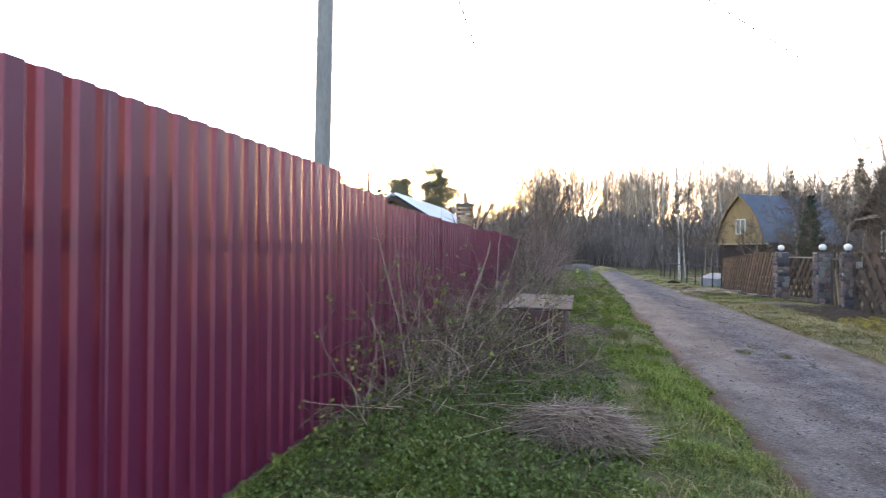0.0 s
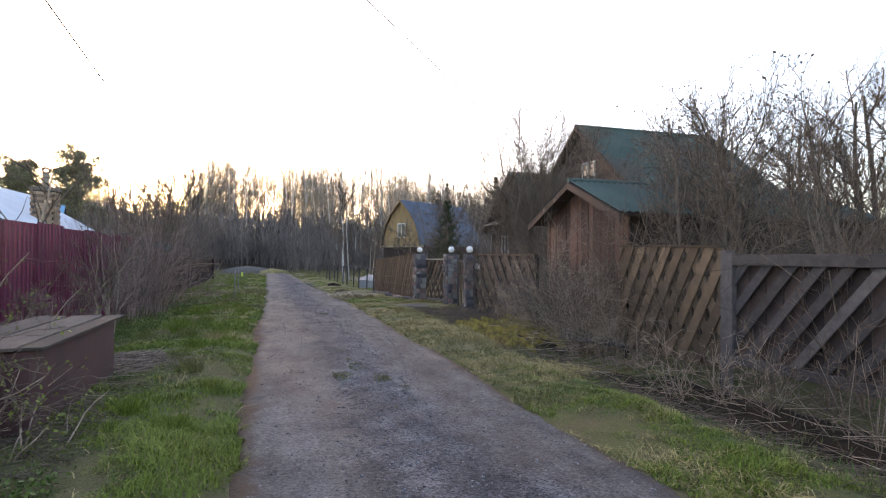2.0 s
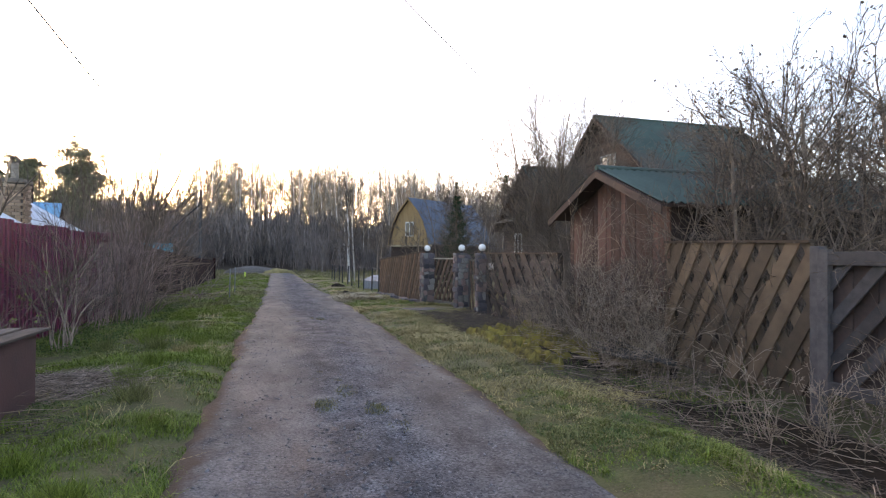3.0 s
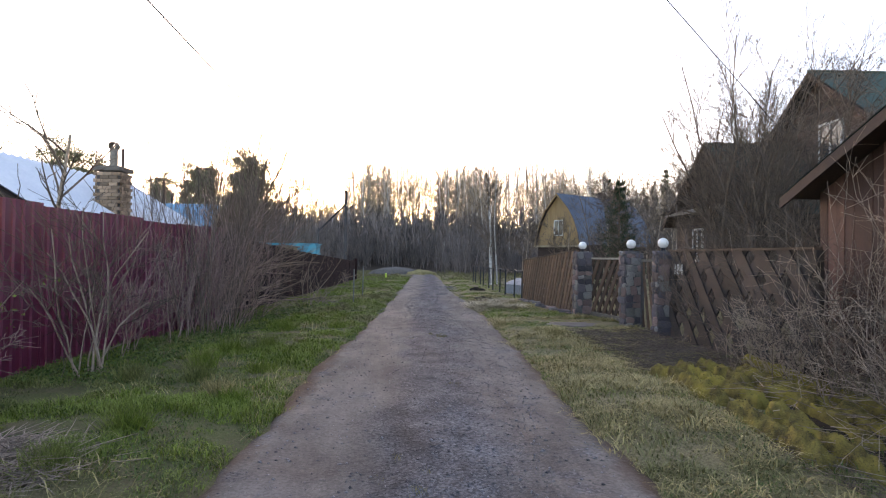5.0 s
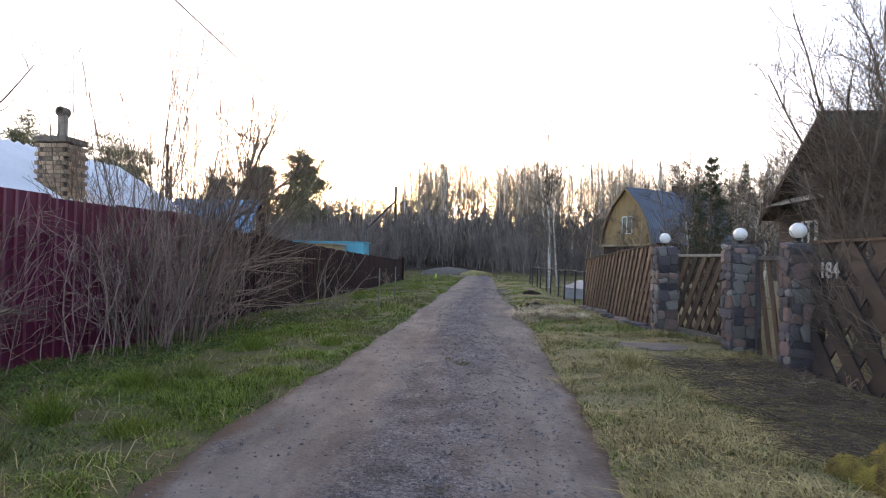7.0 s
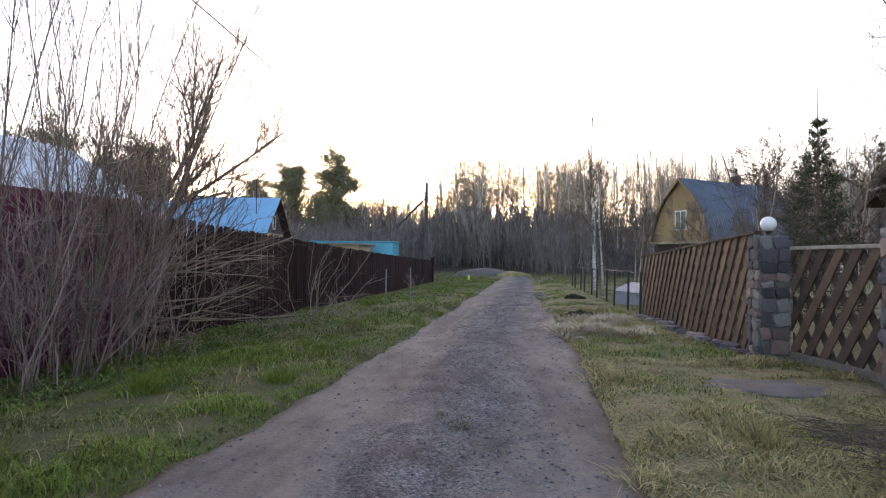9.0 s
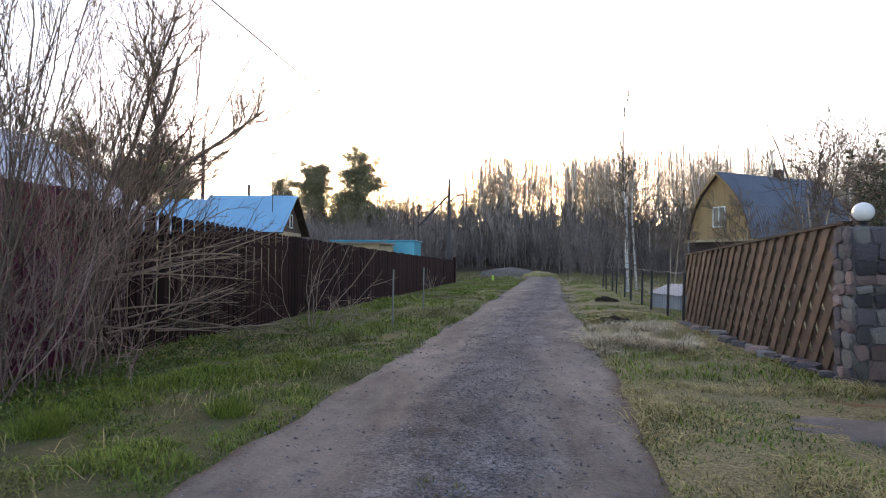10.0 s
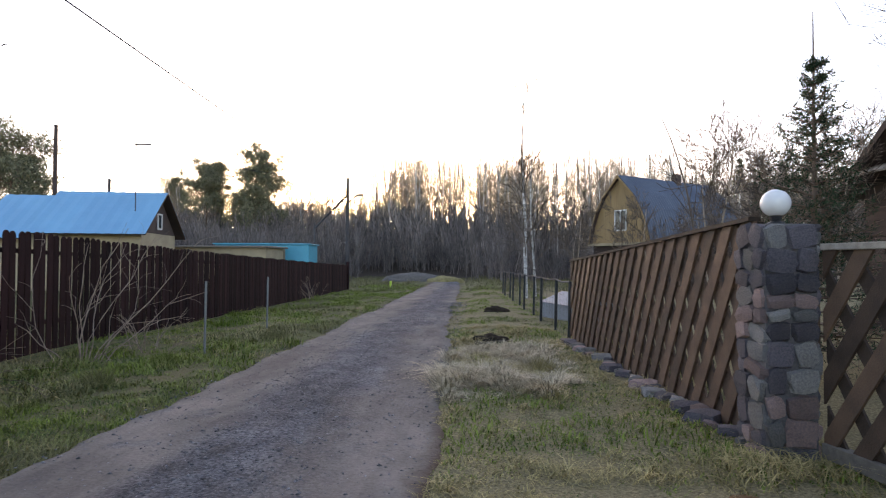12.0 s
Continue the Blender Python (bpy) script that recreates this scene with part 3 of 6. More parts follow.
# ---- lattice fences of crossed boards ----
def clip(poly, inside, cut):
    out = []
    for a, b in zip(poly, poly[1:] + poly[:1]):
        if inside(a):
            out.append(a)
        if inside(a) != inside(b):
            out.append(cut(a, b))
    return out


def diagonal_boards(parent, length, low0, low1, top0, top1, width, pitch, slope, x0, thick, material, name="board"):
    """Boards across the panel 0..length in local y, between bottom and top lines. slope: run in y for one metre of rise."""
    panel = [(0.0, low0), (length, low1), (length, top1), (0.0, top0)]
    h = max(top0, top1)
    c = -abs(slope) * h - pitch
    k = 0
    while c < length + abs(slope) * h + pitch:
        j = 0.012 * math.sin(k * 5.7)
        f0 = lambda p: p[0] - slope * p[1] - (c + j)
        def half(poly, v, sign):
            g = lambda p: sign * (f0(p) - v)
            def cut(a, b):
                t = g(a) / (g(a) - g(b))
                return (a[0] + (b[0] - a[0]) * t, a[1] + (b[1] - a[1]) * t)
            return clip(poly, lambda p: g(p) >= 0, cut)
        poly = half(panel, 0.0, 1)
        if len(poly) > 2:
            poly = half(poly, width * math.sqrt(1 + slope * slope), -1)
        area = abs(sum(a[0] * b[1] - b[0] * a[1] for a, b in zip(poly, poly[1:] + poly[:1]))) / 2 if len(poly) > 2 else 0
        if area > 0.004:
            bm = prism(bmesh.new(), [(x0, p[0], p[1]) for p in poly], (thick, 0, 0))
            part(name, bm, material, parent)
        c += pitch
        k += 1


def lattice_panel(name, at, turn, length, low0, low1, top0, top1, slope, label, pitch=0.255, width=0.125, front=None, back=None, cap=True, back_width=0.0):
    """Faces local -x; local y runs along the fence."""
    ob = thing(name, at, label, "fence", turn=turn)
    diagonal_boards(ob, length, low0, low1, top0, top1, width, pitch, slope, 0.0, 0.018, front or M_LATBOARD)
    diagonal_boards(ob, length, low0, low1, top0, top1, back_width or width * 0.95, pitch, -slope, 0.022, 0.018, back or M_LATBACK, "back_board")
    if cap:
        bm = bmesh.new()
        prism(bm, [(-0.02, 0, top0), (-0.02, length, top1), (-0.02, length, top1 + 0.03), (-0.02, 0, top0 + 0.03)], (0.085, 0, 0))
        part("cap", bm, M_LATBACK, ob, "thin dark top rail")
    for s in (0.03, length - 0.09):
        part("post", a_box(0.045, s, -0.15, 0.105, s + 0.06, top0 + (top1 - top0) * s / length), M_LATBACK, ob)
    return ob


L1 = math.hypot(6.24 - 5.83, 24.35 - 19.25)
lattice_panel("lattice_fence", (6.20, 19.27, 0), math.degrees(math.atan2(0.41, 5.1)), L1, 0.02, 0.0, 1.53, 1.25, -0.55, "leaning fence of crossed reddish-brown boards beside the stone gate pillar", 0.24, 0.112, back=M_LATBOARD, back_width=0.145)
lattice_panel("lattice_fence", (6.78, 12.1, 0), 0, 3.55, 0.05, 0.05, 1.44, 1.46, 0.85, "fence of wide crossed dark brown boards carrying the house number", 0.47, 0.19, front=M_LATOLD, back=M_LATOLD)
lattice_panel("lattice_fence", (6.76, 7.26, 0), 0, 2.0, 0.12, 0.10, 1.53, 1.57, -0.56, "fence of crossed light brown boards behind dry canes", 0.262, 0.135, front=M_LATLIGHT, back=M_LATLIGHT, back_width=0.13)

# ---- old grey gate ----
gate = thing("wooden_gate", (6.74, 4.95, 0), "weathered grey wooden gate with diagonal boards behind dry canes", "gate")
diagonal_boards(gate, 2.2, 0.28, 0.28, 1.32, 1.36, 0.10, 0.30, -0.85, 0.0, 0.02, M_GREYWOOD)
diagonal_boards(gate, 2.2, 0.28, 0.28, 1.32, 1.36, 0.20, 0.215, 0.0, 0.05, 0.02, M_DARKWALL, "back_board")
part("top_rail", a_box(-0.03, 0, 1.33, 0.03, 2.2, 1.45, 0.005), M_GREYWOOD, gate)
part("bottom_rail", a_box(-0.03, 0, 0.22, 0.03, 2.2, 0.32, 0.005), M_GREYWOOD, gate)
for s in (2.1, 0.0):
    part("stile", a_box(-0.035, s, 0.18, 0.035, s + 0.10, 1.47, 0.005), M_GREYWOOD, gate)
for y0 in (7.18, 4.82, 3.2):
    post = thing("gate_post", (6.76, y0, 0), "squared grey timber post of the old gate", "post", "gate posts")
    part("post", a_box(-0.05, -0.05, -0.15, 0.05, 0.05, 1.50, 0.006), M_GREYWOOD, post)
lattice_panel("lattice_fence", (6.78, 1.2, 0), 0, 3.5, 0.10, 0.10, 1.45, 1.45, -0.75, "fence of crossed dark boards past the old gate", 0.30, 0.15)


# ---- stone pillars with globes ----
def stone_mesh(g):
    bm = bmesh.new()
    bmesh.ops.create_cube(bm, size=1.0)
    bmesh.ops.subdivide_edges(bm, edges=bm.edges[:], cuts=1, use_grid_fill=True)
    for v in bm.verts:
        n = sum(abs(c) > 0.4 for c in v.co)
        v.co *= {3: 0.80, 2: 0.93, 1: 1.06}.get(n, 1)
        v.co += Vector(g.normal(0, 0.045, 3))
    me = bpy.data.meshes.new("stone")
    bm.to_mesh(me)
    bm.free()
    return me


stones = []
for m in (M_STONE, M_STONEPINK, M_STONEPALE, M_STONE):
    for k in range(3):
        me = stone_mesh(rng)
        me.materials.append(m)
        stones.append(me)


def pillar(at, h, turn, label, w=0.15):
    ob = thing("gate_pillar", at, label, "gate pillar", "stone gate pillars", turn)
    part("core", a_box(-w - 0.01, -w - 0.01, -0.15, w + 0.01, w + 0.01, h - 0.02), M_MORTAR, ob, "grey mortar core")
    part("top_slab", a_box(-w + 0.01, -w + 0.01, h - 0.02, w - 0.01, w - 0.01, h + 0.02, 0.012), M_MORTAR, ob)
    for face in range(4):
        z = -0.05
        while z < h - 0.03:
            rh = min(rng.uniform(0.08, 0.19), h + 0.02 - z)
            s = -w - 0.01
            while s < w - 0.03:
                sw = min(rng.uniform(0.10, 0.24), w + 0.01 - s)
                if w - (s + sw) < 0.06:
                    sw = w + 0.01 - s
                o = child("stone", stones[int(rng.integers(len(stones)))], ob)
                a = face * math.pi / 2
                c, d = s + sw / 2, w + 0.005
                o.location = (c * math.cos(a) - d * math.sin(a), c * math.sin(a) + d * math.cos(a), z + rh / 2)
                o.scale = (sw * rng.uniform(0.9, 1.04), rng.uniform(0.04, 0.09), rh * rng.uniform(0.88, 1.05))
                o.rotation_euler = (0, rng.uniform(-0.3, 0.3), a)
                s += sw
            z += rh
    bm = bmesh.new()
    bmesh.ops.create_uvsphere(bm, u_segments=24, v_segments=16, radius=0.09, matrix=Matrix.Translation((0, 0, h + 0.16)))
    part("globe", bm, M_GLOBE, ob, "white milky glass lamp globe", True)
    bm = bmesh.new()
    tube(bm, [(0, 0, h + 0.01), (0, 0, h + 0.03), (0, 0, h + 0.045), (0, 0, h + 0.08)], [0.06, 0.055, 0.03, 0.04], 14)
    part("lamp_base", bm, M_BLACKMETAL, ob, "short black lamp base")
    return ob


pillar((6.26, 19.07, 0), 1.47, 3, "stone gate pillar of dark and pink fieldstones with a white globe lamp, beside the lattice fence")
pillar((6.68, 17.16, 0), 1.46, 2, "stone gate pillar with a white globe lamp between the gate and the wicket")
pillar((6.78, 15.91, 0), 1.45, -2, "lichen-grey stone gate pillar with a white globe lamp at the house-number fence", 0.115)

wide_gate = thing("lattice_gate", (6.72, 17.36, 0), "low gate of crossed brown boards between stone pillars", "gate", turn=12)
diagonal_boards(wide_gate, 1.50, 0.16, 0.16, 1.30, 1.34, 0.10, 0.235, -0.62, 0.0, 0.018, M_LATBOARD)
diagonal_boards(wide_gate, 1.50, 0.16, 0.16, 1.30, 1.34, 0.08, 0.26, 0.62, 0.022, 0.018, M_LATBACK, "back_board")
part("top_rail", a_box(-0.02, 0, 1.32, 0.06, 1.5, 1.36, 0.004), M_PLANKGREY, wide_gate, "pale worn top rail")
part("bottom_rail", a_box(-0.02, 0, 0.08, 0.06, 1.5, 0.17, 0.004), M_PLANKGREY, wide_gate, "pale worn bottom rail")
wicket = thing("wicket_gate", (6.80, 16.14, 0), "narrow wicket of slanted brown boards", "gate")
diagonal_boards(wicket, 0.80, 0.06, 0.06, 1.28, 1.28, 0.09, 0.24, 0.25, 0.0, 0.018, M_LATBOARD)
part("top_rail", a_box(-0.015, 0, 1.28, 0.045, 0.8, 1.33), M_PLANKGREY, wicket)
part("hinge_post", a_box(-0.02, 0.735, 0.0, 0.03, 0.785, 1.36), M_GREYWOOD, wicket, "grey post")
number = new("house_number", bpy.data.curves.new("house_number", "FONT"))
number.data.body, number.data.size, number.data.extrude, number.data.offset = "184", 0.225, 0.004, 0.004
number.data.materials.append(M_NUMBER)
number.matrix_world = Matrix.Translation((6.765, 15.46, 1.10)) @ pose(0, 0, 0, 90, 0, -90)
tagged(number, "white house number 184 fixed to the brown board fence", "sign")

# ---- net fence past the lattice ----
net = thing("post_fence", (5.80, 24.6, 0), "fence of dark posts with a sagging pole rail", "fence")
prev = None
for k in range(10):
    yy, xx = k * 1.55, -0.06 * k + (0.05 if k % 2 else 0)
    top = 0.93 - 0.006 * k
    gz = float(ground_z(5.80 + xx, 24.6 + yy))
    part("post", tube(bmesh.new(), [(xx, yy, gz - 0.1), (xx + 0.02, yy, top)], 0.028), M_BLACKMETAL, net)
    if prev:
        part("rail", tube(bmesh.new(), [prev, ((prev[0] + xx) / 2, (prev[1] + yy) / 2, top - 0.03), (xx + 0.01, yy, top)], 0.016, 5), M_GREYWOOD, net)
        bm = bmesh.new()
        for j in range(11):
            t = j / 10
            px, py = prev[0] + (xx - prev[0]) * t, prev[1] + (yy - prev[1]) * t
            tube(bm, [(px, py, gz + 0.02), (px, py, top - 0.05)], 0.0018, 3)
        for j in range(8):
            zz = gz + 0.05 + j * 0.11
            tube(bm, [(prev[0], prev[1], zz), (xx, yy, zz)], 0.0018, 3)
        part("wire_mesh", bm, M_BLACKMETAL, net)
    prev = (xx + 0.01, yy, top)



# ---- houses ----
def corrugated(bm, p0, along, down, n, m, wave, depth):
    """Corrugated sheet from the corner p0: waves run along, furrows point down."""
    p0, along, down = Vector(p0), Vector(along), Vector(down)
    nrm = along.cross(down).normalized()
    nrm = -nrm if nrm.z < 0 else nrm
    cols = []
    L = along.length
    k = int(L / wave * 4)
    for i in range(k + 1):
        off = nrm * (depth * (0, 1, 0, -1)[i % 4] + depth + 0.004)
        cols.append([bm.verts.new(p0 + along * (i / k) + down * (j / m) + off) for j in range(m + 1)])
    for a, b in zip(cols, cols[1:]):
        for j in range(m):
            bm.faces.new((a[j], b[j], b[j + 1], a[j + 1]))
    return bm


def roof_slope(parent, name, ridge0, ridge1, eave0, material, wave=0.15, depth=0.022, thick=0.05, label=""):
    r0, r1, e0 = Vector(ridge0), Vector(ridge1), Vector(eave0)
    bm = bmesh.new()
    corrugated(bm, r0, r1 - r0, e0 - r0, 0, 3, wave, depth)
    part(name, bm, material, parent, label)
    nrm = (r1 - r0).cross(e0 - r0).normalized()
    nrm = -nrm if nrm.z > 0 else nrm
    bm = bmesh.new()
    prism(bm, [r0, r1, r1 + e0 - r0, e0], nrm * thick)
    part("roof_deck", bm, M_DARKWALL, parent)


def boards(parent, p0, p1, z0, top, width, material, out=(0, 0, 0), name="board", thick=0.02):
    """Upright boards along p0-p1 from z0 up to top(s)."""
    a, b = Vector((*p0, 0)), Vector((*p1, 0))
    d = (b - a).normalized()
    n = max(1, int((b - a).length / width))
    w = (b - a).length / n
    nr = Vector((d.y, -d.x, 0)) * thick
    for i in range(n):
        s0, s1 = i * w + 0.004, (i + 1) * w - 0.004
        q = [a + d * s0 + Vector((0, 0, z0)), a + d * s1 + Vector((0, 0, z0)), a + d * s1 + Vector((0, 0, top(s1))), a + d * s0 + Vector((0, 0, top(s0)))]
        bm = prism(bmesh.new(), q, nr * (1 + 0.25 * math.sin(i * 4.1)))
        part(name, bm, material, parent)


def window(parent, at, w, h, turn, panes=2, frame_mat=None, name="window"):
    """A window facing local -y, at its lower left corner."""
    ob = child(name, None, parent)
    ob.matrix_local = pose(*at, 0, 0, turn)
    f = 0.06
    fm = frame_mat or M_WHITE
    bm = bmesh.new()
    box(bm, 0, -0.04, 0, w, 0.02, f)
    box(bm, 0, -0.04, h - f, w, 0.02, h)
    for k in range(panes + 1):
        x = (w - f) * k / panes
        box(bm, x, -0.042, f, x + f, 0.02, h - f)
    part("window_frame", bm, fm, ob)
    part("pane", a_box(f * 0.5, -0.015, f * 0.5, w - f * 0.5, -0.008, h - f * 0.5), M_GLASS, ob)
    return ob


# shed behind the lattice fence
shed = thing("shed", (7.75, 11.9, 0), "faded red-brown boarded shed with a green corrugated gable roof", "shed")
W, ZE, ZR = 1.55, 2.25, 2.92
boards(shed, (0, 1.5), (0, -1.5), 0.0, lambda s: ZR - 0.08 - abs(s - 1.5) * (ZR - ZE) / W, 0.14, M_REDBOARD)
part("wall", a_box(0.02, -1.48, 0, 5.6, 1.48, 2.2), M_DARKWALL, shed)
part("gable_back", prism(bmesh.new(), [(5.6, -1.48, 2.2), (5.6, 1.48, 2.2), (5.6, 0, 2.85)], (-0.05, 0, 0)), M_DARKWALL, shed)
for sgn in (1, -1):
    roof_slope(shed, "roof_sheet", (-0.35, 0, ZR), (5.9, 0, ZR), (-0.35, sgn * 1.72, ZR - 1.72 * (ZR - ZE) / W), M_GREENROOF, label="green corrugated roof sheeting")
    bm = prism(bmesh.new(), [(-0.38, 0, ZR - 0.02), (-0.38, sgn * 1.75, ZR - 0.02 - 1.75 * 0.432), (-0.38, sgn * 1.75, ZR - 0.15 - 1.75 * 0.432), (-0.38, 0, ZR - 0.15)], (0.03, 0, 0))
    part("barge_board", bm, M_DARKWALL, shed)
part("ridge_cap", tube(bmesh.new(), [(-0.36, 0, ZR + 0.03), (5.9, 0, ZR + 0.03)], 0.05, 8), M_GREENROOF, shed)

# main house: two gables
house = thing("house", (0, 0, 0), "two-storey dark brown boarded house with green corrugated gable roofs", "house")


def gable_block(x0, x1, yc, zr, half, slope, zbase, wall_mat, rise_boards=0.16):
    ze = zr - half * slope
    inner = half - 0.35
    part("wall", a_box(x0 + 0.03, yc - inner, zbase, x1, yc + inner, ze + 0.25), wall_mat, house)
    for s in range(int((zr - 0.2 - zbase) / rise_boards)):
        z0 = zbase + s * rise_boards
        hw = min(inner, (zr - 0.06 - z0) / slope)
        hw1 = min(inner, (zr - 0.06 - z0 - rise_boards + 0.012) / slope)
        if hw1 < 0.1:
            break
        bm = prism(bmesh.new(), [(x0, yc - hw, z0), (x0, yc + hw, z0), (x0, yc + hw1, z0 + rise_boards - 0.012), (x0, yc - hw1, z0 + rise_boards - 0.012)], (0.03, 0, 0))
        part("wall_board", bm, wall_mat, house)
    part("gable_core", prism(bmesh.new(), [(x0 + 0.05, yc - inner, ze + 0.2), (x0 + 0.05, yc + inner, ze + 0.2), (x0 + 0.05, yc, zr - 0.1)], (0.05, 0, 0)), wall_mat, house)
    for sgn in (1, -1):
        roof_slope(house, "roof_sheet", (x0 - 0.4, yc, zr), (x1 + 0.3, yc, zr), (x0 - 0.4, yc + sgn * half, ze), M_GREENROOF, label="green corrugated roof sheeting")
        bm = prism(bmesh.new(), [(x0 - 0.43, yc, zr - 0.01), (x0 - 0.43, yc + sgn * half, ze - 0.01), (x0 - 0.43, yc + sgn * half, ze - 0.17), (x0 - 0.43, yc, zr - 0.17)], (0.03, 0, 0))
        part("barge_board", bm, M_DARKWALL, house)
    part("ridge_cap", tube(bmesh.new(), [(x0 - 0.4, yc, zr + 0.03), (x1 + 0.3, yc, zr + 0.03)], 0.06, 8), M_GREENROOF, house)


gable_block(14.1, 20.3, 22.4, 6.82, 3.9, 0.78, 0.0, M_HOUSEWALL)
gable_block(11.8, 14.2, 23.95, 4.98, 3.1, 0.78, 0.0, M_DARKWALL)
window(house, (14.08, 22.45, 3.9), 0.95, 1.4, -90, 2)
window(house, (11.78, 22.7, 1.3), 0.7, 1.1, -90, 2)
window(house, (11.78, 25.4, 1.3), 0.7, 1.1, -90, 2)
part("pent_roof", prism(bmesh.new(), [(11.75, 21.3, 3.05), (11.75, 26.6, 3.05), (11.25, 26.6, 2.85), (11.25, 21.3, 2.85)], (0, 0, 0.04)), M_PLANKGREY, house, "pale plank pent roof across the gable")

# yellow gambrel house
yh = thing("house", (11.87, 46.65, 0), "ochre boarded house with a curved blue-grey corrugated gambrel roof", "house", turn=35)
# local x along the ridge, gable at x = 0 facing -x
prof = [(-2.15, 2.35), (-1.95, 3.2), (-1.6, 4.1), (-1.1, 4.9), (0.0, 6.05)]
bm = bmesh.new()
prism(bm, [(0.3, y, z) for y, z in prof] + [(0.3, -y, z) for y, z in prof[-2::-1]], (0.05, 0, 0))
part("gable_core", bm, M_YELLOW, yh)
for i in range(26):
    y0, y1 = -2.08 + i * 0.16, -2.08 + i * 0.16 + 0.15
    f = lambda y: float(np.interp(-abs(y), [p[0] for p in prof], [p[1] for p in prof])) - 0.06
    part("wall_board", prism(bmesh.new(), [(0.27, y0, 2.3), (0.27, y1, 2.3), (0.27, y1, f(y1)), (0.27, y0, f(y0))], (0.03, 0, 0)), M_YELLOW, yh)
part("lower_wall", a_box(0.35, -2.1, -0.2, 8.2, 2.1, 2.3), M_DARKWALL, yh)
part("trim_board", a_box(0.1, -2.3, 2.2, 0.3, 2.3, 2.34), M_BEIGE, yh, "pale board under the gable")
for sgn in (1, -1):
    for (ya, za), (yb, zb) in zip(prof, prof[1:]):
        roof_slope(yh, "roof_sheet", (0.0, sgn * yb, zb), (8.5, sgn * yb, zb), (0.0, sgn * ya, za), M_SLATE, 0.2, 0.02, 0.04)
        part("barge_board", prism(bmesh.new(), [(-0.03, sgn * ya, za), (-0.03, sgn * yb, zb), (-0.03, sgn * yb, zb - 0.16), (-0.03, sgn * (ya + 0.1), za)], (0.03, 0, 0)), M_YELLOW, yh)
window(yh, (0.26, 0.42, 3.0), 0.84, 1.15, -90, 2)
part("chimney", a_box(4.8, -0.25, 5.6, 5.2, 0.15, 6.5, 0.01), M_DARKWALL, yh)
part("antenna_mast", tube(bmesh.new(), [(4.6, -0.6, 5.2), (4.62, -0.6, 7.4)], 0.02, 5), M_GREYWOOD, yh)

# house with the silver roof and brick chimney
sh = thing("house", (-4.92, 15.0, 0), "low beige house with shiny corrugated roof and brick chimney", "house")
ZR2, SL = 3.02, 0.60
part("wall", a_box(-2.2, 0.35, 0, 2.2, 5.7, 1.7), M_BEIGE, sh)
for y0 in (0.33, 5.68):
    part("gable", prism(bmesh.new(), [(-2.2, y0, 1.7), (2.2, y0, 1.7), (0, y0, ZR2 - 0.08)], (0, 0.05, 0)), M_BEIGE, sh)
for sgn in (1, -1):
    roof_slope(sh, "roof_sheet", (0, 0, ZR2), (0, 6.0, ZR2), (sgn * 2.6, 0, ZR2 - 2.6 * SL), M_SILVER, 0.2, 0.06, 0.06, "shiny galvanised roof sheeting")
    part("barge_board", prism(bmesh.new(), [(0, -0.04, ZR2), (sgn * 2.6, -0.04, ZR2 - 2.6 * SL), (sgn * 2.6, -0.04, ZR2 - 0.14 - 2.6 * SL), (0, -0.04, ZR2 - 0.14)], (0, 0.03, 0)), M_DARKWALL, sh)
part("ridge_cap", tube(bmesh.new(), [(0, -0.02, ZR2 + 0.03), (0, 6.0, ZR2 + 0.03)], 0.05, 8), M_SILVER, sh)
chim = child("chimney", None, sh)
chim.location = (1.63, 2.35, 0)
part("core", a_box(-0.2, -0.2, 1.5, 0.2, 0.2, 2.86), M_MORTAR, chim)
brick = a_box(-0.0575, -0.03, -0.03, 0.0575, 0.03, 0.03, 0.004)
brick_me = bpy.data.meshes.new("brick")
brick.to_mesh(brick_me)
brick.free()
brick_me.materials.append(M_BRICK)
for row in range(15):
    z = 1.9 + row * 0.066
    for face in range(4):
        for c in range(3):
            s = -0.16 + c * 0.165 + (0.04 if row % 2 else -0.02)
            if abs(s) > 0.2:
                continue
            o = child("brick", brick_me, chim)
            a = face * math.pi / 2
            d = 0.205
            o.location = (s * math.cos(a) - d * math.sin(a), s * math.sin(a) + d * math.cos(a), z)
            o.rotation_euler = (0, 0, a)
            o.scale = (1.36, 1, 1)
part("cap_slab", a_box(-0.25, -0.25, 2.88, 0.25, 0.25, 2.97, 0.01), M_PLANKGREY, chim)
part("flue_pipe", tube(bmesh.new(), [(0, 0, 2.96), (0, 0, 3.33)], 0.07, 16), M_PLANKGREY, chim, "grey flue pipe")
bm = bmesh.new()
ring = [(math.cos(a), math.sin(a)) for a in np.linspace(0, 2 * math.pi, 17)[:-1]]
hoop = [[bm.verts.new((r * c, yy, 3.38 + r * s)) for c, s in ring] for r, yy in ((0.08, -0.07), (0.08, 0.07), (0.058, 0.07), (0.058, -0.07))]
for a, b in zip(hoop, hoop[1:] + hoop[:1]):
    for i in range(16):
        bm.faces.new((a[i], a[(i + 1) % 16], b[(i + 1) % 16], b[i]))
bmesh.ops.recalc_face_normals(bm, faces=bm.faces)
part("flue_cowl", bm, M_PLANKGREY, chim, "short open cross pipe on the flue")
part("flashing", prism(bmesh.new(), [(-0.35, -0.4, 2.30), (0.55, -0.4, 1.76), (0.55, 0.4, 1.76), (-0.35, 0.4, 2.30)], (0.02, 0, 0.03)), M_SLATE, chim, "blue-grey metal flashing")
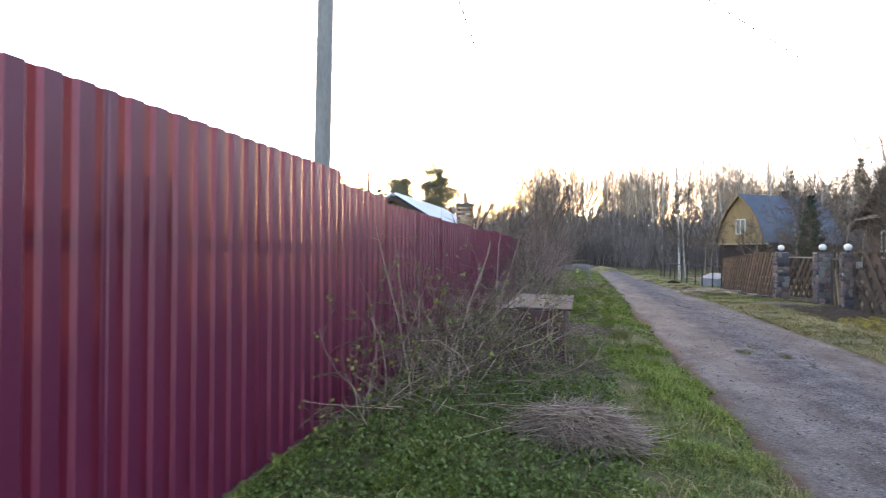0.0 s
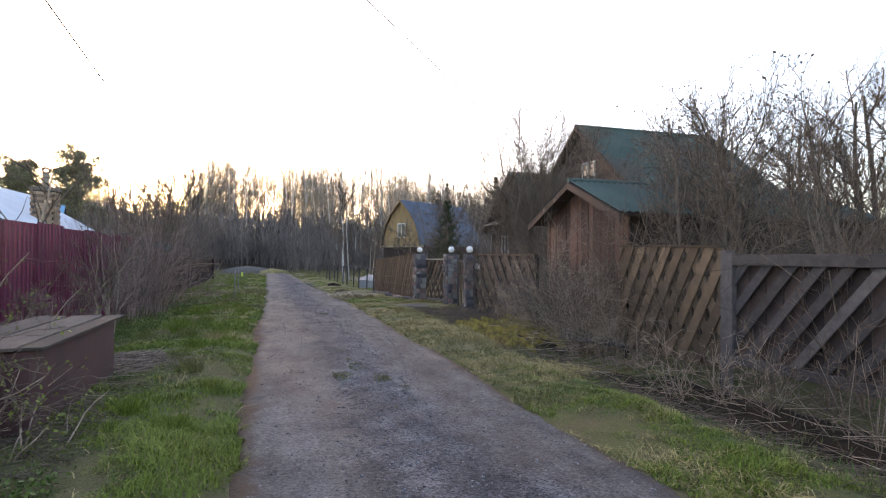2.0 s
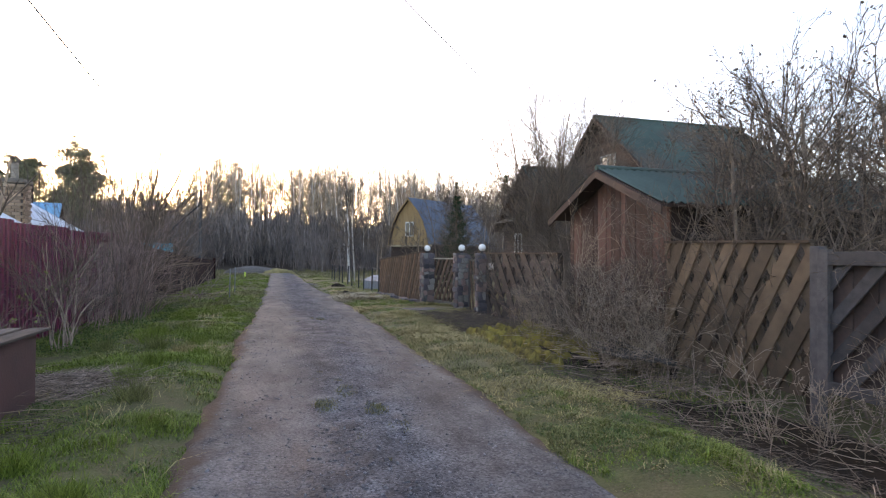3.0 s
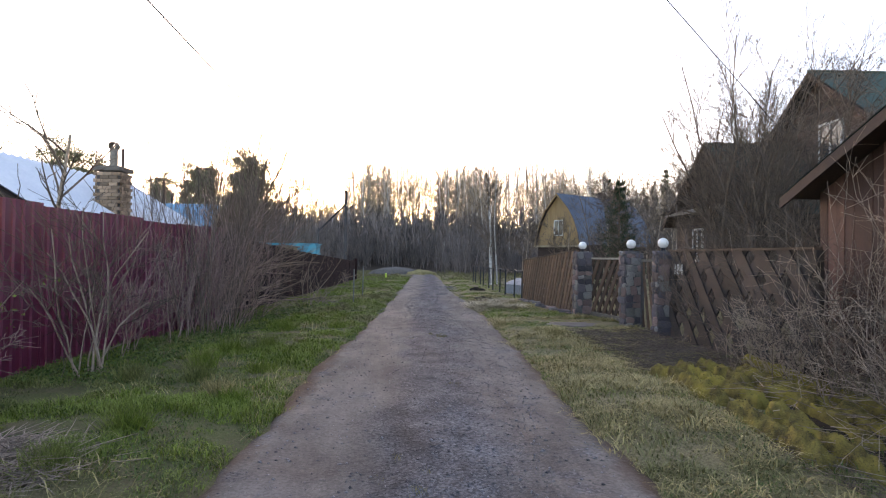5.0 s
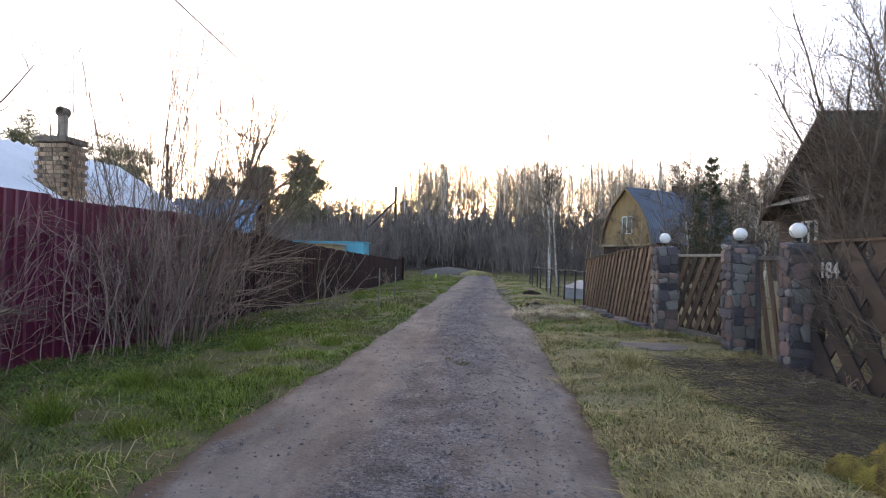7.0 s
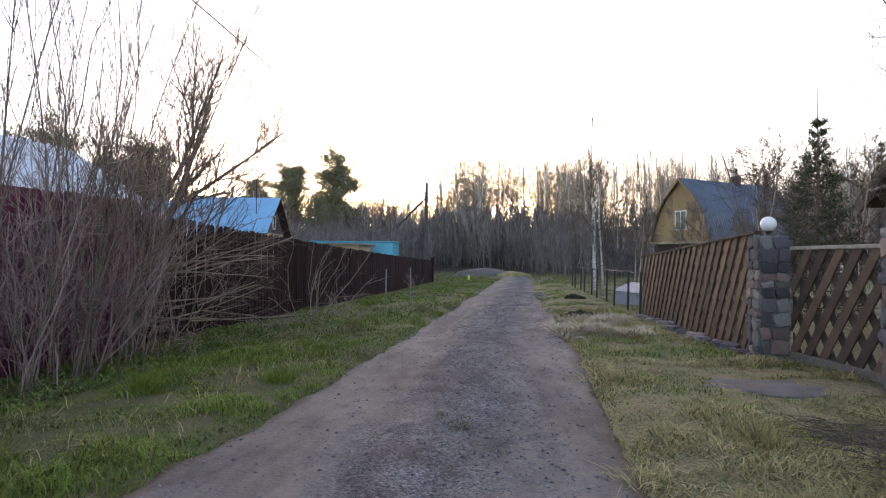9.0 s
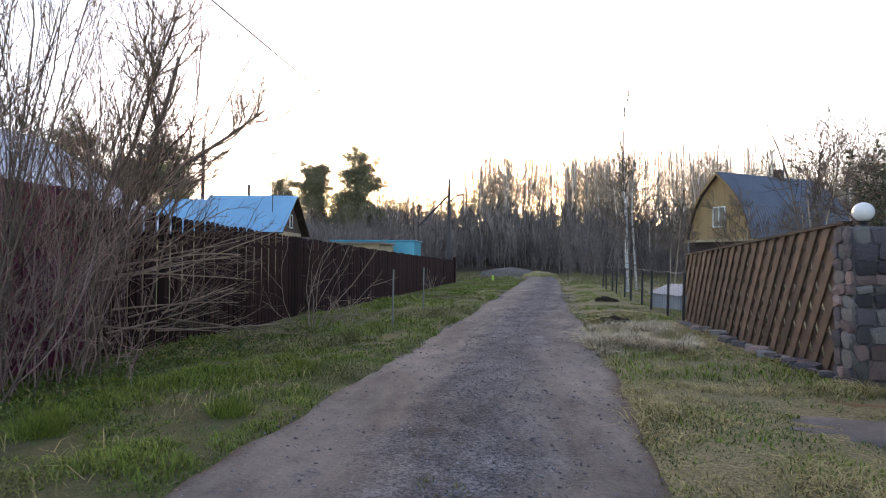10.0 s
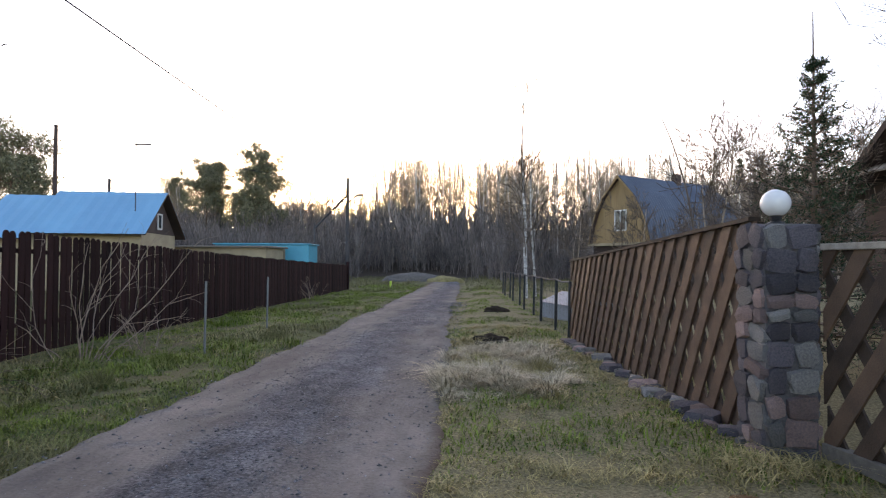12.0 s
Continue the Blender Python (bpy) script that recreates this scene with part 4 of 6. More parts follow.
mast = thing("mast", (-6.8, 11.6, 0), "thin grey antenna mast behind the red fence", "mast")
part("tube", tube(bmesh.new(), [(0, 0, 0), (0, 0, 3.6)], 0.018, 6), M_GREYWOOD, mast)

# blue-roofed houses
bh = thing("house", (-9.5, 39.5, 0), "small dark house with a sky-blue sheet-metal gable roof", "house", turn=11)
ZR3 = 4.24
part("wall", a_box(-6.1, -2.0, 0, -0.35, 2.0, 2.4), M_BEIGE, bh)
part("gable", prism(bmesh.new(), [(-0.35, -2.0, 2.4), (-0.35, 2.0, 2.4), (-0.35, 0, ZR3 - 0.12)], (-0.05, 0, 0)), M_DARKWALL, bh)
part("gable_back", prism(bmesh.new(), [(-6.1, -2.0, 2.4), (-6.1, 2.0, 2.4), (-6.1, 0, ZR3 - 0.32)], (0.05, 0, 0)), M_DARKWALL, bh)
for sgn in (1, -1):
    roof_slope(bh, "roof_sheet", (-4.5, 0, ZR3), (0, 0, ZR3), (-4.5, sgn * 2.5, ZR3 - 1.95), M_BLUEROOF, 0.5, 0.008, 0.05, "sky-blue sheet roofing")
    roof_slope(bh, "roof_sheet", (-6.6, 0, ZR3 - 0.2), (-4.5, 0, ZR3 - 0.2), (-6.6, sgn * 2.5, ZR3 - 2.15), M_BLUEROOF, 0.5, 0.008, 0.05, "sky-blue sheet roofing")
window(bh, (-0.33, -0.3, 2.6), 0.5, 0.7, 90, 1)
part("flue", tube(bmesh.new(), [(-2.6, 0.3, 4.0), (-2.6, 0.3, 4.85)], 0.07, 8), M_GREYWOOD, bh)
part("aerial_mast", tube(bmesh.new(), [(-0.9, -1.2, 2.0), (-0.9, -1.2, 6.2)], 0.02, 5), M_GREYWOOD, bh)
part("aerial", tube(bmesh.new(), [(-1.0, -1.2, 6.15), (-0.3, -1.2, 6.15)], 0.035, 5), M_GREYWOOD, bh)
teal = thing("container", (-5.1, 46.0, 0), "long low teal container behind the picket fence", "container", turn=4)
part("wall", a_box(-5.2, 0, 0, 0, 2.2, 2.15, 0.03), M_TEAL, teal)
part("roof", a_box(-5.3, -0.1, 2.15, 0.1, 2.3, 2.22, 0.02), M_TEAL, teal)
part("door", a_box(-2.3, -0.04, 0.3, -1.3, 0.0, 2.0), M_BEIGE, teal)
cabin = thing("cabin", (-9.3, 42.8, 0), "low cabin with a pale flat roof beyond the picket fence", "shed")
part("wall", a_box(-2.5, 0, 0, 3.0, 2.5, 1.9), M_BEIGE, cabin)
part("roof", a_box(-2.7, -0.2, 1.9, 3.2, 2.7, 2.0, 0.02), M_PLANKGREY, cabin)
sil = thing("cold_frame", (6.6, 28.4, 0), "low grey-blue cold frame behind the post fence", "cold frame", turn=20)
part("wall", a_box(-0.55, -0.7, -0.15, 0.55, 0.7, 0.32), M_SACK, sil)
part("roof", prism(bmesh.new(), [(-0.6, -0.75, 0.31), (0, -0.75, 0.55), (0.6, -0.75, 0.31)], (0, 1.5, 0)), M_SACK, sil)

# ---- poles and wires ----
pole = thing("utility_pole", (-3.3, 7.07, 0), "grey round utility pole behind the red sheet fence", "utility pole")
part("shaft", tube(bmesh.new(), [(0, 0, -0.2), (0.05, 0, 3), (0.12, 0, 8.3)], [0.125, 0.115, 0.10], 16), M_POLE, pole)
part("crossarm", a_box(-0.5, -0.15, 5.93, 1.6, -0.07, 6.01), M_GREYWOOD, pole)
far = thing("utility_pole", (-3.36, 47.8, 0), "weathered timber utility pole with a leaning brace and a lamp", "utility pole")
part("shaft", tube(bmesh.new(), [(0, 0, -0.2), (0, 0, 6.15)], [0.12, 0.085], 10), M_GREYWOOD, far)
part("brace", tube(bmesh.new(), [(-2.05, 0.3, 3.2), (-0.05, 0, 5.1)], 0.06, 8), M_GREYWOOD, far)
part("prop", tube(bmesh.new(), [(-2.05, 0.3, -0.2), (-2.05, 0.3, 3.5)], 0.05, 8), M_GREYWOOD, far)
part("lamp_arm", tube(bmesh.new(), [(0, 0, 4.7), (0.6, -0.1, 5.1)], 0.035, 6), M_GREYWOOD, far)
part("lamp_head", a_box(0.5, -0.18, 5.05, 0.95, -0.02, 5.18, 0.03), M_PLANKGREY, far)
far2 = thing("utility_pole", (-15.6, 40.5, 0), "thin dark timber pole behind the blue-roofed house", "utility pole")
part("shaft", tube(bmesh.new(), [(0, 0, 0), (0, 0, 7.6)], [0.12, 0.08], 8), M_DARKWALL, far2)
pip = thing("post", (-5.2, 23.5, 0), "tall dark post behind the silver-roofed house", "post")
part("shaft", tube(bmesh.new(), [(0, 0, 0), (0, 0, 3.55)], 0.045, 8), M_DARKWALL, pip)


def wire(a, b, sag, label, r=0.014):
    ob = thing("wire", a, label, "cable")
    d = Vector(b) - Vector(a)
    pts = [d * t + Vector((0, 0, -4 * sag * t * (1 - t))) for t in np.linspace(0, 1, 25)]
    part("cable", tube(bmesh.new(), pts, r, 4), M_WIRE, ob)


wire((-1.75, 6.97, 6.0), (-3.45, 47.8, 5.1), 0.12, "black overhead cable along the lane")
wire((-3.2, 7.1, 8.2), (9.6, 17.4, 4.1), -0.15, "black overhead cable to the green-roofed house", 0.008)
wire((-15.6, 40.5, 7.4), (-3.36, 47.8, 6.0), 0.4, "thin overhead cable between far poles")

# ---- things on the verges ----
tank = thing("metal_box", (-0.24, 7.8, 0.0), "dark rusty sheet-metal box with loose silvered planks on top", "box")
part("body", a_box(-0.34, -1.1, 0.05, 0.34, 1.2, 0.70, 0.01), M_RUST, tank)
for k in range(5):
    x = -0.43 + k * 0.172
    o = part("plank", a_box(0, -1.2 + 0.08 * (k % 3), 0, 0.162, 1.28 - 0.1 * (k % 2), 0.025, 0.004), M_OLDPLANK, tank)
    o.location, o.rotation_euler = (x, 0, 0.705 + 0.008 * (k % 2)), (0, radians(1.2 * (k % 3 - 1)), radians(0.8 * (k % 2)))
for yy, lab in ((22.75, "thin pale green metal stake on the verge"), (25.0, "thin grey metal stake on the verge")):
    st = thing("stake", (0.62, yy, 0), lab, "stake", "verge stakes")
    part("rod", tube(bmesh.new(), [(0, 0, -0.15), (0.01, 0, 0.96)], 0.016, 6), M_POLE, st)
mk = thing("marker_post", (0.04, 42.5, 0), "small lime-coloured marker post at the road bend", "marker")
part("peg", a_box(-0.05, -0.04, -0.1, 0.05, 0.04, 0.30, 0.01), M_YELLOWTAPE, mk)


def mound(name, at, sx, sy, h, material, label, category, g, rough=0.12, group=""):
    bm = bmesh.new()
    bmesh.ops.create_icosphere(bm, subdivisions=4, radius=1.0)
    for v in bm.verts:
        k = 1 + rough * noise.noise(v.co * 2.3 + Vector(at)) + rough * 0.6 * noise.noise(v.co * 7 + Vector(at))
        v.co = Vector((v.co.x * sx * k, v.co.y * sy * k, max(v.co.z, -0.3) * h * k))
    ob = part(name, bm, material, None, "", True)
    ob.location = at
    return tagged(ob, label, category, group)


mound("earth_mound", (4.52, 24.2, -0.1), 0.30, 0.24, 0.2, M_EARTH, "dark molehill of earth on the verge", "molehill", rng, 0.4, "molehills")
mound("earth_mound", (4.75, 29.6, -0.15), 0.4, 0.3, 0.26, M_EARTH, "dark molehill of earth on the verge beside the post fence", "molehill", rng, 0.4, "molehills")
mound("earth_mound", (4.86, 23.2, -0.12), 0.24, 0.16, 0.14, M_EARTH, "small dark molehill in dry grass", "molehill", rng, 0.5, "molehills")
mound("spoil_heap", (0.0, 52.0, -0.2), 2.1, 1.0, 0.75, M_GRAVELHEAP, "low heap of pale gravel at the end of the lane", "gravel heap", rng)
mound("grassy_heap", (2.2, 51.0, -0.2), 1.3, 0.8, 0.55, M_STRAW, "low grassy heap beside the gravel", "heap", rng)

pad = mound("concrete_pad", (6.0, 17.45, -0.02), 1.1, 0.5, 0.075, M_PAD, "worn concrete pad before the gate", "slab", rng, 0.3)

# mossy slabs
mossy = random.Random(4)
rows = ((5.40, 9.9, 12.75, 0.105), (5.70, 9.8, 12.95, 0.085), (5.99, 10.3, 13.0, 0.075), (6.29, 10.1, 12.6, 0.10), (6.62, 10.5, 13.1, 0.085))
tuft_spots = []
for k, (rx, r0, r1, w) in enumerate(rows):
    cut = mossy.uniform(0.4, 0.6)
    for y0, y1 in ((r0, r0 + (r1 - r0) * cut - 0.05), (r0 + (r1 - r0) * cut + 0.05, r1)):
        bm = bmesh.new()
        bmesh.ops.create_grid(bm, x_segments=14, y_segments=60, size=1)
        shift = mossy.uniform(-0.05, 0.05)
        half, mid_y = (y1 - y0) / 2, (y0 + y1) / 2
        for v in bm.verts:
            u, t = v.co.x, v.co.y
            yy = mid_y + t * half
            e = max(abs(u), abs(t) ** 6)
            wide = w * (1 + 0.45 * noise.noise(Vector((yy * 2.2, k, 1))))
            wander = 0.10 * noise.noise(Vector((yy * 1.1, k, 7)))
            z = 0.19 * (1 - e ** 3) - 0.03 + 0.05 * noise.noise(Vector((u + k, yy * 2.5, 3))) + 0.045 * noise.noise(Vector((u * 2.5, yy * 9, k))) + 0.02 * noise.noise(Vector((u * 6, yy * 25, k)))
            x = rx + shift + wander + u * wide + 0.03 * noise.noise(Vector((yy * 9, u, k)))
            if e < 0.9:
                tuft_spots.append((x, yy, float(ground_z(rx, yy)) - 0.03 + z))
            v.co = Vector((x, yy, float(ground_z(rx, yy)) - 0.03 + z - 0.15 * (e > 0.95)))
        ob = part("mossy_slab", bm, M_MOSS, None, "", True)
        tagged(ob, "long broken slab grown over with yellow-green moss", "slab", "mossy slabs")
gm = np.random.default_rng(58)
V, F = leaves(gm, np.array(tuft_spots)[::2], 3, 0.011, 0.006, 0.3, 0.8)
tagged(new("moss", make_mesh("moss", V, F, M_MOSSTUFT)), "springy yellow-green moss cushions on the broken slabs", "moss", kind="stuff")
mound("brush_ground", (6.05, 11.5, -0.12), 0.8, 1.6, 0.16, M_EARTH, "dark rotten ground between the mossy slabs", "earth", rng, 0.2)
mound("ditch_earth", (6.15, 6.9, -0.24), 0.9, 3.6, 0.17, M_EARTH, "bare dark earth in the ditch by the board fence", "earth", rng, 0.25)
mound("needle_patch", (6.15, 18.2, -0.03), 0.6, 0.42, 0.07, M_ORANGE, "rust-coloured carpet of dry needles at the gate", "litter", rng, 0.3)
for k in range(4):
    ob = part("old_plank", a_box(-0.7, -0.06, 0, 0.7, 0.06, 0.03, 0.006), M_SLAB, None)
    ob.matrix_world = pose(6.35 + 0.11 * k, 9.85 - 0.1 * k, 0.10 + 0.02 * k, 6, 5 - 4 * k, 78 + 9 * k)
    tagged(ob, "rotten dark plank lying in the ditch among twigs", "plank", "rotten planks")

# rubble under the lattice fence
for k in range(34):
    t = k / 33
    o = new("rubble_stone", stones[int(rng.integers(len(stones)))])
    yy = 19.45 + 4.9 * t
    xx = 6.14 - 0.4 * t + rng.uniform(-0.1, 0.02)
    s = rng.uniform(0.10, 0.24)
    o.location, o.scale, o.rotation_euler = (xx, yy, float(ground_z(xx, yy)) + 0.01), (s, s * rng.uniform(0.7, 1.3), s * 0.7), (0, 0, rng.uniform(0, 3))
    tagged(o, "grey field stone at the foot of the lattice fence", "stone", "rubble stones")



# ---- trees and shrubs ----
def plant(name, levels, material, label, category, at=(0, 0, 0), group="", sides=3, leaf=None, parts=None, least=0.0, turn=0.0, scale=1.0):
    """levels[0] is the trunk; the others the crown."""
    ob = new(name)
    ob.matrix_world = pose(*at, 0, 0, turn) @ Matrix.Scale(scale, 4)
    tagged(ob, label, category, group)
    P, Rr = levels[0]
    for k in range(len(P)):
        v, f = swept([(P[k : k + 1], Rr[k : k + 1])], 7 if len(P) == 1 else 5, least)
        child("trunk" if len(P) == 1 else "stem", make_mesh("stem", v, f, (parts or (material, material))[0], True), ob)
    if len(levels) > 1:
        v, f = swept(levels[1:], sides, least)
        tagged(child("crown", make_mesh("crown", v, f, (parts or (material, material))[1], True), ob), kind="stuff")
    if leaf:
        V, F, m, nm = leaf
        tagged(child("foliage", make_mesh("foliage", V, F, m), ob), kind="stuff")
    return ob


def tips(level):
    return level[0][:, -1]


def bush(g, stems, height, spread, radius, base, levels, lean=0.0, wig=0.13, n=7):
    a = g.random(stems) * 2 * math.pi
    r = base * np.sqrt(g.random(stems))
    start = np.stack([r * np.cos(a), r * np.sin(a), np.full(stems, -0.1)], -1)
    s = np.radians(spread * g.random(stems))
    way = np.stack([np.sin(s) * np.cos(a) + lean, np.sin(s) * np.sin(a), np.cos(s)], -1)
    return grow(g, start, way, height * (0.6 + 0.5 * g.random(stems)), radius * (0.5 + 0.5 * g.random(stems)), levels, n, wig, 2)


TREE = [(14, 0.5, 0.42, 38, 0.35, 0.14, 0.22), (8, 0.5, 0.5, 36, 0.3, 0.16, 0.2), (6, 0.5, 0.55, 36, 0.2, 0.16, 0.2)]
g = np.random.default_rng(11)

# hazel thicket along the left fence
for x, y, st, h, sp, lab in ((-1.05, 16.9, 26, 2.6, 20, 1), (-1.1, 17.6, 22, 2.4, 22, 2), (-1.1, 16.2, 18, 2.1, 24, 3), (-1.1, 18.1, 14, 1.5, 36, 4), (-1.0, 16.6, 20, 1.7, 32, 5)):
    lv = bush(g, st, h, sp, 0.0095, 0.5, [(7, 0.42, 0.5, 38, 0.5, 0.2, 0.1), (4, 0.45, 0.6, 42, 0.3, 0.2, 0.2)], 0.0, 0.15)
    plant("hazel_bush", lv, M_TWIGRED, "dense leafless hazel bush of upright reddish-brown stems by the fence", "bush", (x, y, 0), "hazel bushes", parts=(M_TWIGRED, M_TWIGRED), least=0.002)
for x, y, st, h in ((-1.15, 16.3, 16, 3.9), (-1.15, 16.9, 18, 4.2), (-1.15, 17.5, 14, 4.0), (-1.25, 18.1, 8, 3.5)):
    lv = bush(g, st, h * 1.08, 20, 0.012, 0.6, [(12, 0.30, 0.5, 28, 1.0, 0.12, 0.3), (4, 0.42, 0.6, 30, 0.7, 0.14, 0.2)], 0.02, 0.07)
    V, F = leaves(g, tips(lv[2])[::2], 1, 0.02, 0.006, 0.35)
    plant("hazel_bush", lv, M_STEM, "tall hazel shoots with buds rising above the thicket by the fence", "bush", (x, y, 0), "hazel bushes", parts=(M_TWIG, M_TWIG), leaf=(V, F, M_TWIG, "buds"), least=0.0018)
# rowan-like shrub with pale stems by the red fence
lv = bush(g, 10, 1.85, 15, 0.018, 0.16, [(8, 0.5, 0.5, 45, 0.2, 0.12, 0.25), (5, 0.5, 0.55, 40, 0.1, 0.15, 0.2)])
plant("shrub", lv, M_STEM, "leafless shrub with pale grey-brown stems against the red fence", "bush", (-0.85, 12.6, 0), "fence shrubs", parts=(M_CANE, M_TWIG), least=0.0026)
for x, y, h in ((-1.25, 13.4, 1.4), (-1.2, 15.5, 1.9), (-1.1, 11.2, 1.2), (-1.15, 14.7, 1.7), (-1.3, 14.0, 1.7)):
    lv = bush(g, 5, h, 26, 0.010, 0.3, [(7, 0.5, 0.5, 50, 0.1, 0.18, 0.2), (5, 0.5, 0.6, 45, 0.0, 0.2, 0.2)])
    plant("shrub", lv, M_TWIGRED, "leafless shrub of reddish-brown twigs against the red fence", "bush", (x, y, 0), "fence shrubs", least=0.0024)
# rose and raspberry canes near the start
for x, y, h, st in ((-1.38, 3.95, 1.3, 7), (-1.3, 4.5, 1.5, 9), (-1.2, 5.2, 1.5, 10), (-1.05, 6.2, 1.3, 9), (-1.0, 7.0, 1.3, 10), (-0.8, 7.6, 1.1, 9), (-1.0, 8.4, 1.3, 8), (-1.3, 9.6, 1.5, 9), (-1.25, 10.8, 1.5, 9), (-0.6, 6.35, 1.1, 9), (-0.75, 5.7, 1.2, 8), (-0.35, 6.4, 1.2, 9), (0.0, 6.45, 1.1, 9), (0.12, 6.2, 0.8, 7), (-0.9, 4.9, 1.6, 8)):
    lv = bush(g, st, h, 34, 0.010, 0.3, [(6, 0.5, 0.6, 50, -0.5, 0.34, 0.2), (4, 0.4, 0.6, 55, -0.2, 0.3, 0.2)], 0.0, 0.26)
    V, F = leaves(g, tips(lv[2])[::2], 3, 0.028, 0.014, 0.35)
    plant("cane_bush", lv, M_CANE, "tangle of pale dry arching canes with a few opening leaves", "bush", (x, y, 0), "cane bushes", parts=(M_CANE, M_TWIG), leaf=(V, F, M_BUD, "leaves"), least=0.0026)
# long arching canes
P0 = np.stack([g.uniform(-1.3, -0.5, 22), g.uniform(4.2, 8.0, 22), np.full(22, 0.05)], -1)
lv = grow(g, P0, np.stack([g.uniform(-0.3, 0.9, 22), g.uniform(-0.6, 0.6, 22), g.uniform(0.7, 1.4, 22)], -1), g.uniform(0.8, 1.7, 22), np.full(22, 0.010), [(5, 0.18, 0.5, 60, -0.6, 0.25, 0.2)], 9)
plant("bramble", lv, M_CANE, "long pale bramble canes arching over the grass", "bramble", parts=(M_CANE, M_CANE), least=0.002)
# dry stalks by the picket fence
for x, y, st, h in ((-0.55, 21.9, 13, 1.9), (-0.3, 23.0, 10, 0.8), (-1.1, 33.5, 10, 0.9)):
    lv = bush(g, st, h, 52, 0.010, 0.25, [(4, 0.35, 0.6, 35, -0.5, 0.2, 0.3)], 0.0, 0.2)
    plant("dry_stalks", lv, M_CANE, "clump of pale dry stalks before the dark picket fence", "dry stalks", (x, y, 0), "dry stalk clumps", least=0.002)
# branching shrub reaching right from the thicket
n = 16
P0 = np.stack([g.uniform(-1.3, -0.8, n), g.uniform(17.9, 18.9, n), g.uniform(0.3, 1.1, n)], -1)
lv = grow(g, P0, np.stack([g.uniform(0.5, 1, n), g.uniform(-0.2, 1.0, n), g.uniform(-0.1, 0.45, n)], -1), g.uniform(0.9, 1.7, n), np.full(n, 0.012), [(7, 0.45, 0.5, 32, 0.2, 0.12, 0.2), (4, 0.45, 0.55, 32, 0.1, 0.12, 0.3)], 7)
plant("bush", lv, M_TWIGRED, "low bush with outward-leaning pale twigs beside the hazel thicket", "bush", parts=(M_CANE, M_TWIG), least=0.002)


def tree(g, h, r, name, label, at, levels=TREE, mats=(M_PINEBARK, M_TWIG), lean=(0.0, 0.0), group="", least=0.002, low=None, leaf=None):
    lv = grow(g, [(0, 0, -0.1)], [(lean[0], lean[1], 1)], [h], [r], levels, 9, 0.05, 2)
    lf = None
    if leaf:
        V, F = leaves(g, tips(lv[-1])[:: leaf[2]], leaf[0], leaf[1], leaf[1] * 0.15, 0.35)
        lf = (V, F, leaf[3], "leaves")
    return plant(name, lv, mats[0], label, "tree", at, group, parts=mats, least=least, leaf=lf)


# lane-side trees
lv = grow(g, [(0, 0, -0.1), (0.1, 0.4, 1.75), (0.1, 0.05, 1.6)], [(0.06, 0.2, 1), (1.0, 0.75, 0.85), (0.75, -0.1, 1.1)], [3.7, 1.95, 2.2], [0.055, 0.034, 0.03], [(18, 0.42, 0.45, 46, 1.3, 0.10, 0.15), (9, 0.45, 0.55, 38, 0.6, 0.14, 0.2), (5, 0.45, 0.65, 38, 0.3, 0.14, 0.2)], 9, 0.05, 2)
plant("apple_tree", lv, M_STEM, "leafless apple tree with spreading twigs beside the dark picket fence", "tree", (-1.3, 18.1, 0), parts=(M_TWIG, M_TWIG), least=0.0025)
tree(g, 3.1, 0.05, "tree", "slender leafless tree behind the red fence", (-2.6, 14.4, 0), [(9, 0.5, 0.5, 50, 0.1, 0.15, 0.4), (5, 0.5, 0.55, 40, 0.1, 0.15, 0.2)], (M_STEM, M_TWIG))
# shrubby willow before the big house: many upright stems
for x, y, st, h in ((10.9, 20.4, 12, 6.5), (11.5, 20.9, 11, 7.0), (10.9, 19.6, 9, 5.6)):
    lv = bush(g, st, h, 13, 0.045, 0.4, [(22, 0.30, 0.42, 38, 0.6, 0.16, 0.15), (7, 0.45, 0.5, 36, 0.3, 0.17, 0.2), (4, 0.5, 0.6, 38, 0.2, 0.15, 0.2)], 0.0, 0.13)
    plant("willow", lv, M_TWIG, "tall many-stemmed leafless willow before the dark house", "tree", (x, y, 0), "many-stemmed willows", parts=(M_TWIG, M_TWIG), least=0.003)
